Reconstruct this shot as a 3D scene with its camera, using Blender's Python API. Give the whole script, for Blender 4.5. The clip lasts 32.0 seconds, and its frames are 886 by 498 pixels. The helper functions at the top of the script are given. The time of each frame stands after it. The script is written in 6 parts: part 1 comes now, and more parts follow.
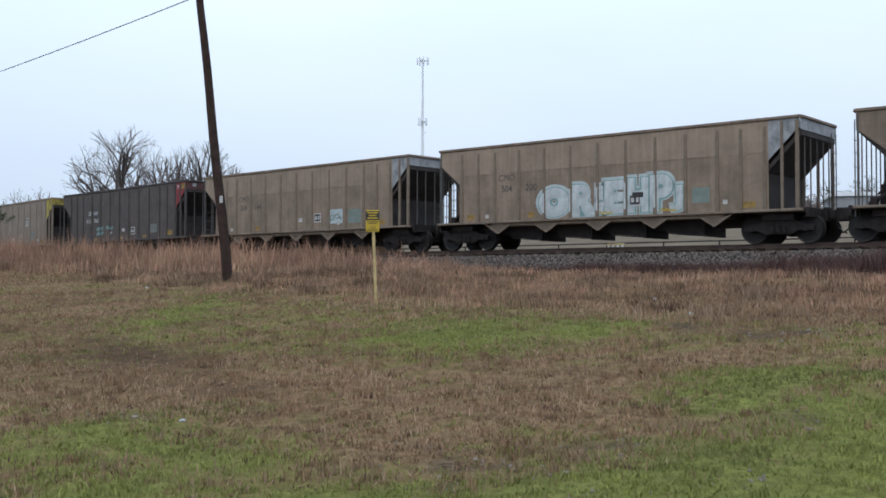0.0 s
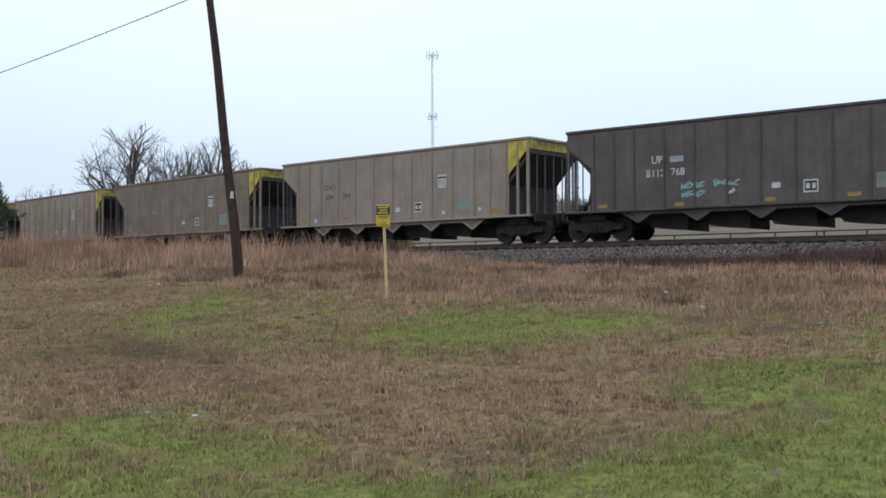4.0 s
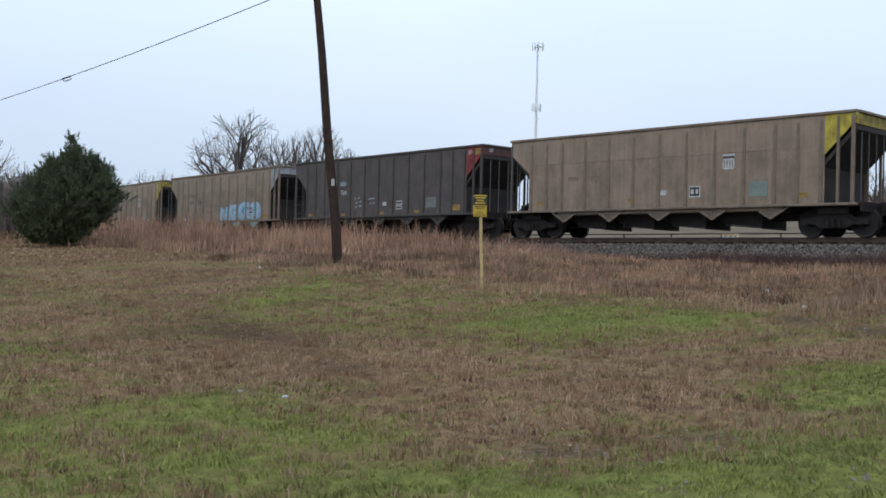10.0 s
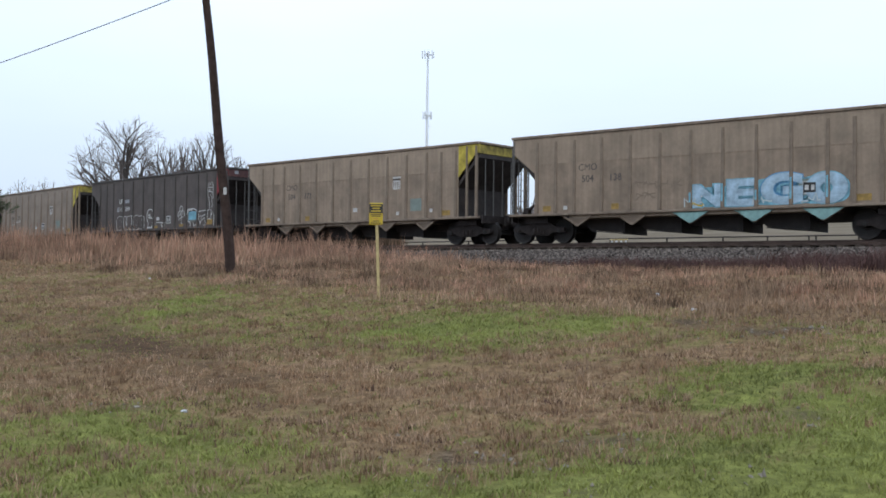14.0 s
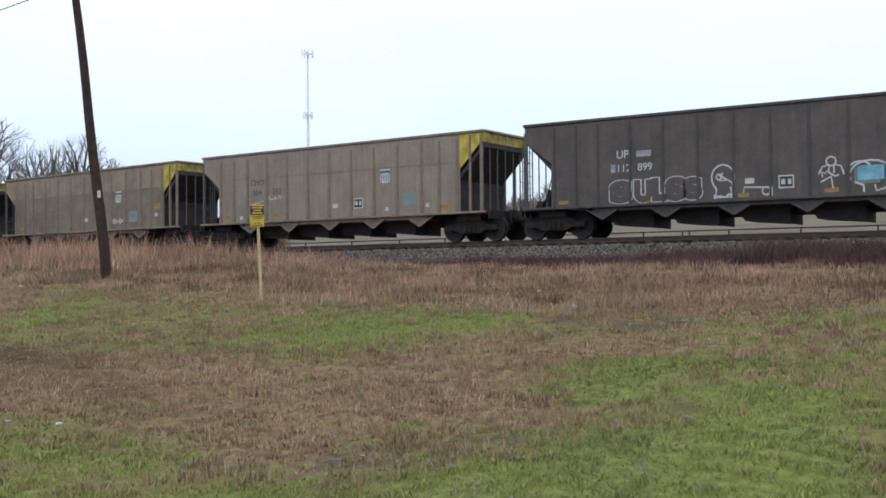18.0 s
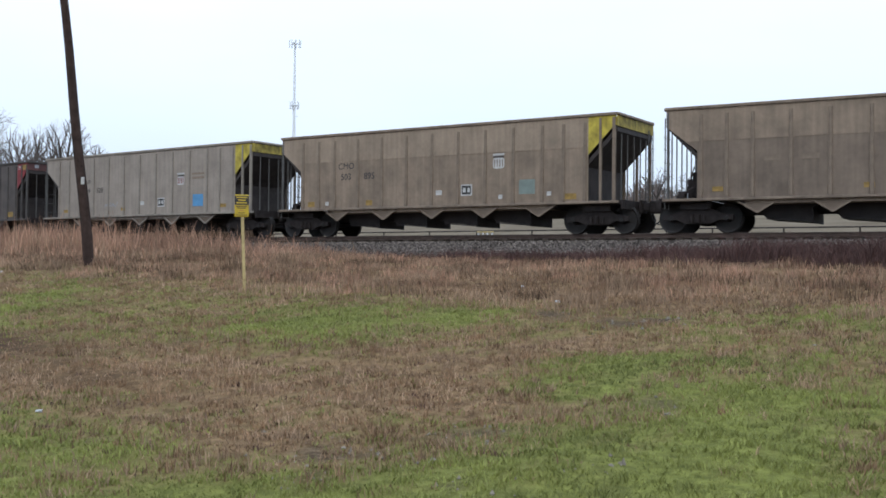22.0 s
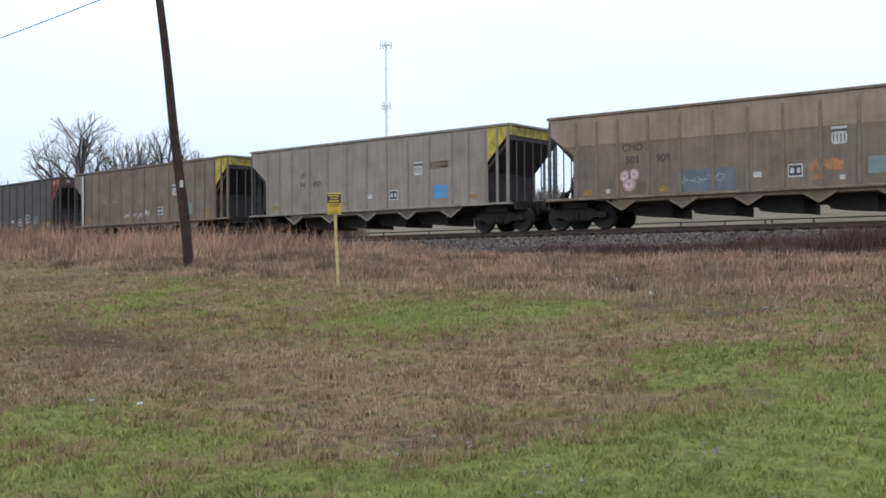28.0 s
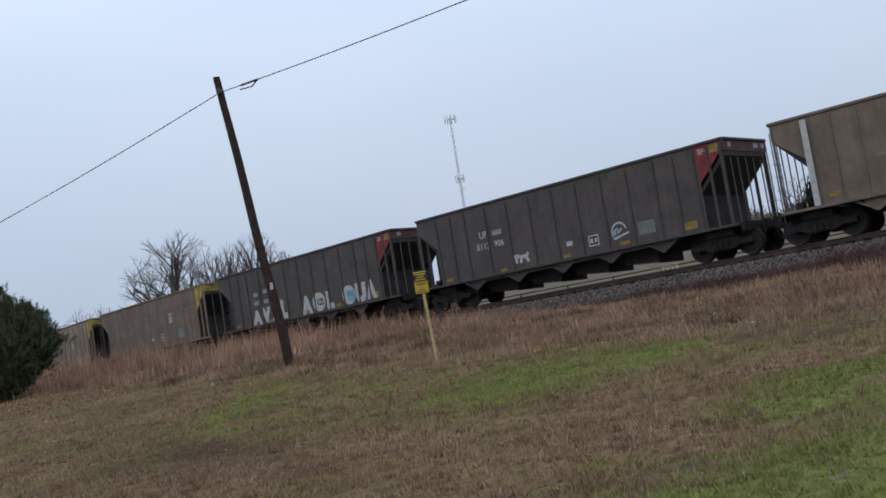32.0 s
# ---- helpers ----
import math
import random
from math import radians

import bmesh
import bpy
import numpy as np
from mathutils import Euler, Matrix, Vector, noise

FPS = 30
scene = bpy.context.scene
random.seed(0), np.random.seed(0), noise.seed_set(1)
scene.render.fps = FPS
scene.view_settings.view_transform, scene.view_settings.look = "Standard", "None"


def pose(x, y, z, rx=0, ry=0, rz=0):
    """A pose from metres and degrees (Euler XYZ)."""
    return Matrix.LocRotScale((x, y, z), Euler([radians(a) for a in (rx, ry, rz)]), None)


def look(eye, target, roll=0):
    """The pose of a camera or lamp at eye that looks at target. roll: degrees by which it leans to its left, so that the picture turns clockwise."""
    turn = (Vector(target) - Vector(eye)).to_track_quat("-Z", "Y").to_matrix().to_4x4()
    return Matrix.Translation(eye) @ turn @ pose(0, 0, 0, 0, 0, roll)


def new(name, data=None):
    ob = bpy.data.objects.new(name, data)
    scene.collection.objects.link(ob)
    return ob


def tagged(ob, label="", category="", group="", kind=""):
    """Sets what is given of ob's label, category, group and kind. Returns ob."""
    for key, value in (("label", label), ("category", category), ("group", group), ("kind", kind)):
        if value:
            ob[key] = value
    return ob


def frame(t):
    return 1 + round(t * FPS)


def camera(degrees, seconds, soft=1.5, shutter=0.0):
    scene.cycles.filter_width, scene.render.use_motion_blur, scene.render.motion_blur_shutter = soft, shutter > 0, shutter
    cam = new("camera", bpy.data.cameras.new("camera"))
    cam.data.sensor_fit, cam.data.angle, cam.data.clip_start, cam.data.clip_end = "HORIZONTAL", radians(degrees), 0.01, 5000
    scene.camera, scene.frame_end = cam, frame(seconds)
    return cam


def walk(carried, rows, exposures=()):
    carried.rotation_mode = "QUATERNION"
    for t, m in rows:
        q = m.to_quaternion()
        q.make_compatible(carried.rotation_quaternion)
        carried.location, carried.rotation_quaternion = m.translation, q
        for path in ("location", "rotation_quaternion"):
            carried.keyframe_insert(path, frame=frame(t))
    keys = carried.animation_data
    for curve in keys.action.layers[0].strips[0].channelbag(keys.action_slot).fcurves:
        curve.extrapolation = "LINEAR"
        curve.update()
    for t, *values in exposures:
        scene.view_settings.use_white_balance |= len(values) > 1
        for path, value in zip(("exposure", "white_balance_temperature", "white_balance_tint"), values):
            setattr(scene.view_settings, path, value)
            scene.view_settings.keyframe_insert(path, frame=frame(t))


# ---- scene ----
# ---- plan of the place: the track is an arc, s along it, d towards the camera ----
EYE = 1.6                      # the eye above the ground it stands on
RAIL = EYE + 1.167             # railhead
RAD, PSI = 307.86, radians(50.11)
RN = RAD + 1.6
CX, CY = 6.1 + RN * math.cos(PSI), 36.258 + RN * math.sin(PSI)
SPEED, PITCH = 9.5015, 16.2


def on_track(s, d=0.0):
    """Plan place and heading at s metres along the track, d metres to the camera's side of its middle."""
    h = PSI + s / RN
    return CX - (RAD + d) * math.cos(h), CY - (RAD + d) * math.sin(h), h


def track_coords(x, y):
    dx, dy = CX - x, CY - y
    return (np.arctan2(dy, dx) - PSI) * RN, np.hypot(dx, dy) - RAD


def sstep(v, a, b):
    q = np.clip((v - a) / (b - a), 0, 1)
    return q * q * (3 - 2 * q)


def ground_z(x, y):
    """Height of the ground: a grassy fall from the track bed to the camera, a field rising behind the track, a road bank."""
    x, y = np.asarray(x, float), np.asarray(y, float)
    s, d = track_coords(x, y)
    front = np.interp(d, [0, 3.0, 3.6, 5.0, 8.0, 12.0, 18.0, 26.0, 33.8, 60, 400], [.32, .32, .28, .16, .10, .02, -.42, -1.05, -1.6, -2.0, -2.0])
    front = front + np.interp(-s, [-15, -5, 2, 19, 36, 98, 300], [0, 0, .22, .62, 1.1, 4.1, 9]) * sstep(d, 4, 12)
    back = np.interp(-d, [0, 3.0, 5.0, 9, 16, 40, 80, 110, 300, 2000], [.32, .32, .1, .4, 1.1, 3.4, 6.6, 8.0, 11.0, 15.0])
    z = np.where(d > 0, front, back)
    r, az = np.hypot(x, y), np.degrees(np.arctan2(-x, y))
    road = np.interp(r, [0, 10, 18, 24, 29, 60, 300, 600, 3000], [-1.6, -1.2, -.76, -.30, .22, .75, 4.5, 9, 20])
    w = sstep(az, 30, 42) * (1 - sstep(az, 100, 150)) * sstep(d, 5, 15)
    z = z * (1 - w) + road * w
    return z + EYE


# ---- camera: held in the hand, it turns and sways by a few centimetres ----
cam = camera(45.94, 32.0, soft=1.7)
TURNS = (
    (0, 91.66, -0.05, -0.12, -0.036, 0.014), (0.5, 91.79, 0.12, -0.46, -0.045, 0.011), (1, 91.80, 0.05, -0.36, -0.042, 0.014),
    (1.5, 91.61, 0.02, -0.21, -0.035, 0.018), (2, 91.48, -0.06, -0.18, -0.039, 0.013), (2.5, 91.48, -0.14, 0.04, -0.042, 0.016),
    (3, 91.48, -0.23, 0.13, -0.041, 0.015), (3.5, 91.33, -0.04, 0.26, -0.041, 0.018), (5.5, 91.66, 1.35, 0.19, -0.029, 0.011),
    (6, 91.88, 2.53, -0.90, -0.026, -0.010), (6.5, 92.60, 0.92, 7.64, 0.098, 0.000), (7, 94.89, 6.34, 15.26, 0.030, -0.020),
    (7.5, 95.32, 4.97, 16.21, 0.027, -0.032), (8, 96.24, 4.35, 22.08, -0.053, -0.039), (8.5, 97.31, 4.67, 25.97, -0.005, -0.049),
    (9, 95.44, 2.10, 16.68, 0.114, -0.003), (9.5, 91.94, -0.87, 11.30, 0.050, 0.000), (10, 90.82, -1.40, 5.94, 0.050, 0.000),
    (10.5, 90.41, -1.41, 0.62, -0.011, 0.009), (11, 90.59, 0.05, -1.32, -0.040, 0.004), (11.5, 90.22, -0.47, -1.04, 0.014, 0.011),
    (12, 90.02, -0.11, -1.92, -0.029, 0.011), (12.5, 90.81, -0.38, -0.62, -0.036, 0.011), (13, 91.07, -0.52, -0.35, -0.038, 0.008),
    (13.5, 91.16, -0.42, 0.13, -0.028, 0.009), (14, 91.32, -0.60, 0.05, -0.031, 0.010), (14.5, 91.48, -0.93, -0.15, -0.032, 0.008),
    (16.5, 90.71, 0.16, -4.54, -0.020, 0.030), (17, 90.90, 0.01, -5.60, -0.029, 0.021), (17.5, 91.11, 0.55, -6.17, -0.028, 0.029),
    (18, 91.30, 0.50, -6.30, -0.027, 0.027), (18.5, 91.32, 0.04, -6.18, -0.024, 0.030), (19, 91.41, -0.03, -6.06, -0.015, 0.026),
    (19.5, 91.59, -0.06, -6.39, -0.015, 0.029), (20, 91.52, -0.20, -6.70, -0.016, 0.028), (20.5, 91.38, -0.30, -6.73, -0.019, 0.027),
    (21, 91.15, -0.16, -6.77, -0.016, 0.031), (21.5, 90.97, -0.34, -7.10, -0.023, 0.031), (22, 90.93, -0.54, -7.19, -0.032, 0.031),
    (22.5, 90.95, 4.00, -1.66, -0.073, 0.024), (23, 91.35, 2.59, 1.81, 0.060, 0.000), (23.5, 91.51, 1.59, -1.97, 0.048, 0.010),
    (24, 91.95, 1.55, -2.24, 0.076, 0.018), (24.5, 92.35, 0.41, -4.02, 0.060, 0.013), (26.5, 89.23, 0.51, -8.59, 0.122, -0.008),
    (27, 89.97, 1.40, 0.44, 0.102, -0.004), (27.5, 90.32, 1.11, 0.14, 0.051, -0.007), (28, 90.81, 0.45, -2.02, 0.022, -0.028),
    (28.5, 91.11, 0.24, -2.54, 0.010, -0.026), (29, 91.22, -0.58, 1.91, 0.025, -0.026), (29.5, 90.35, -1.15, 2.51, 0.026, -0.017),
    (30, 89.91, -1.20, 2.32, 0.015, -0.027), (30.5, 92.79, 4.91, 0.97, 0.002, -0.011), (31, 95.18, 8.33, 4.48, 0.069, -0.043),
    (31.5, 95.38, 9.19, 3.03, 0.091, -0.029), (32, 95.01, 9.10, 3.36, 0.072, -0.037),
)
EXPOSURES = ((0, -0.06, 6420, 10), (3.0, 0.05, 6450, 10), (6.0, 0.05, 6450, 10), (6.5, -0.09, 6400, 10), (7.0, -0.29, 6370, 11), (8.0, -0.66, 6400, 12), (8.5, -0.86, 6400, 12), (9.0, -0.88, 6400, 12),
             (9.6, -0.30, 6400, 11), (10.0, -0.12, 6450, 10), (11.0, 0.14, 6450, 10), (12.0, 0.24, 6450, 10), (13.0, 0.15, 6450, 10), (14.0, 0.08, 6450, 10), (17.0, 0.17, 6450, 10), (22.0, 0.17, 6450, 10), (24.0, 0.08, 6450, 10), (26.5, 0.45, 6500, 10), (27.0, 0.45, 6500, 10),
             (28.0, 0.22, 6470, 10), (30.3, 0.18, 6450, 10), (31.0, -0.35, 6420, 11), (31.5, -0.50, 6400, 12), (32.0, -0.53, 6400, 12))
walk(cam, [(t, pose(dx, 0, EYE + dz, rx, ry, rz)) for t, rx, ry, rz, dx, dz in TURNS], EXPOSURES)

# ---- overcast daylight ----
world = bpy.data.worlds.new("overcast_sky")
scene.world = world
world.use_nodes = True
wn, wl = world.node_tree.nodes, world.node_tree.links
wn.clear()
sky = wn.new("ShaderNodeTexSky")
sky.sky_type, sky.sun_disc = "NISHITA", False
sky.sun_elevation, sky.sun_rotation, sky.dust_density = radians(48), radians(160), 3.0
w_coord, w_map, w_noise, w_ramp = (wn.new("ShaderNode" + k) for k in ("TexCoord", "Mapping", "TexNoise", "ValToRGB"))
w_map.inputs["Scale"].default_value = (1.0, 1.0, 3.5)
w_noise.inputs["Scale"].default_value, w_noise.inputs["Detail"].default_value = 1.6, 4
w_ramp.color_ramp.elements[0].position, w_ramp.color_ramp.elements[0].color = 0.30, (0.665, 0.81, 1.01, 1)
w_ramp.color_ramp.elements[1].position, w_ramp.color_ramp.elements[1].color = 0.72, (0.775, 0.895, 1.06, 1)
w_grey, w_blue, w_sum, w_out = (wn.new("ShaderNode" + k) for k in ("Background", "Background", "AddShader", "OutputWorld"))
w_grey.inputs["Strength"].default_value, w_blue.inputs["Strength"].default_value = 1.02, 0.008
# an overcast sky is darker towards the horizon
w_split, w_rise, w_mul = (wn.new("ShaderNode" + k) for k in ("SeparateXYZ", "MapRange", "Mix"))
w_rise.inputs["From Min"].default_value, w_rise.inputs["From Max"].default_value = 0.0, 0.5
w_rise.interpolation_type = "SMOOTHSTEP"
w_rise.inputs["To Min"].default_value, w_rise.inputs["To Max"].default_value = 0.86, 1.44
w_mul.data_type, w_mul.blend_type = "RGBA", "MULTIPLY"
w_mul.inputs["Factor"].default_value = 1.0
for a, b in ((w_coord.outputs["Generated"], w_map.inputs["Vector"]), (w_map.outputs["Vector"], w_noise.inputs["Vector"]),
             (w_noise.outputs["Fac"], w_ramp.inputs["Fac"]), (w_coord.outputs["Generated"], w_split.inputs["Vector"]), (w_split.outputs["Z"], w_rise.inputs["Value"]),
             (w_rise.outputs["Result"], w_mul.inputs["B"]), (w_ramp.outputs["Color"], w_mul.inputs["A"]), (w_mul.outputs["Result"], w_grey.inputs["Color"]),
             (sky.outputs["Color"], w_blue.inputs["Color"]), (w_grey.outputs["Background"], w_sum.inputs[0]),
             (w_blue.outputs["Background"], w_sum.inputs[1]), (w_sum.outputs["Shader"], w_out.inputs["Surface"])):
    wl.new(a, b)
sun = new("sun", bpy.data.lights.new("sun", "SUN"))
sun.data.energy, sun.data.angle, sun.data.color = 0.5, radians(25), (1.0, 0.91, 0.78)
sun.matrix_world = look((-20, -60, 70), (0, 30, 0))

# ---- materials ----
def mat(name, color, rough=0.8, metal=0.0, var=0.25, scale=6.0, bump=0.0, bscale=40.0, dark=None, streak=0.0, island=0.0, objvar=0.0, fine=0.0):
    """A surface with variation at two scales; streak: vertical stains; island, objvar: difference from piece to piece."""
    m = bpy.data.materials.new(name)
    m.use_nodes = True
    N, Lk = m.node_tree.nodes, m.node_tree.links
    bs = N["Principled BSDF"]
    bs.inputs["Roughness"].default_value, bs.inputs["Metallic"].default_value = rough, metal
    if rough > 0.84:
        bs.inputs["Specular IOR Level"].default_value = 0.2
    co = N.new("ShaderNodeTexCoord").outputs["Object"]
    n1 = N.new("ShaderNodeTexNoise")
    n1.inputs["Scale"].default_value, n1.inputs["Detail"].default_value, n1.inputs["Roughness"].default_value = scale, 5, 0.65
    Lk.new(co, n1.inputs["Vector"])
    mix = N.new("ShaderNodeMix")
    mix.data_type = "RGBA"
    color = tuple(c * 0.79 for c in color)
    dk = dark or tuple(c * (1 - 1.6 * var) for c in color)
    lt = tuple(min(1, c * (1 + 0.5 * var)) for c in color)
    mix.inputs["A"].default_value, mix.inputs["B"].default_value = (*dk, 1), (*lt, 1)
    ramp = N.new("ShaderNodeMapRange")
    ramp.inputs["From Min"].default_value, ramp.inputs["From Max"].default_value = 0.3, 0.62
    Lk.new(n1.outputs["Fac"], ramp.inputs["Value"])
    Lk.new(ramp.outputs["Result"], mix.inputs["Factor"])
    out = mix.outputs["Result"]

    def times(src, value_socket, lo, hi):
        r = N.new("ShaderNodeMapRange")
        r.inputs["To Min"].default_value, r.inputs["To Max"].default_value = lo, hi
        Lk.new(value_socket, r.inputs["Value"])
        k = N.new("ShaderNodeMix")
        k.data_type, k.blend_type = "RGBA", "MULTIPLY"
        k.inputs["Factor"].default_value = 1
        Lk.new(src, k.inputs["A"])
        Lk.new(r.outputs["Result"], k.inputs["B"])
        return k.outputs["Result"]
    if streak:
        mp, n2 = N.new("ShaderNodeMapping"), N.new("ShaderNodeTexNoise")
        mp.inputs["Scale"].default_value = (5.0, 5.0, 0.35)
        n2.inputs["Scale"].default_value, n2.inputs["Detail"].default_value = 1.4, 6
        Lk.new(co, mp.inputs["Vector"])
        Lk.new(mp.outputs["Vector"], n2.inputs["Vector"])
        out = times(out, n2.outputs["Fac"], 1 - streak, 1 + streak)
    if fine:
        n3 = N.new("ShaderNodeTexNoise")
        n3.inputs["Scale"].default_value, n3.inputs["Detail"].default_value = bscale, 3
        Lk.new(co, n3.inputs["Vector"])
        out = times(out, n3.outputs["Fac"], 1 - fine, 1 + fine)
    if island:
        out = times(out, N.new("ShaderNodeNewGeometry").outputs["Random Per Island"], 1 - island, 1 + island)
    if objvar:
        out = times(out, N.new("ShaderNodeObjectInfo").outputs["Random"], 1 - objvar, 1 + objvar)
    Lk.new(out, bs.inputs["Base Color"])
    if bump:
        b, nb = N.new("ShaderNodeBump"), N.new("ShaderNodeTexNoise")
        nb.inputs["Scale"].default_value, nb.inputs["Detail"].default_value = bscale, 4
        b.inputs["Strength"].default_value, b.inputs["Distance"].default_value = bump, 0.02
        Lk.new(co, nb.inputs["Vector"])
        Lk.new(nb.outputs["Fac"], b.inputs["Height"])
        Lk.new(b.outputs["Normal"], bs.inputs["Normal"])
    return m


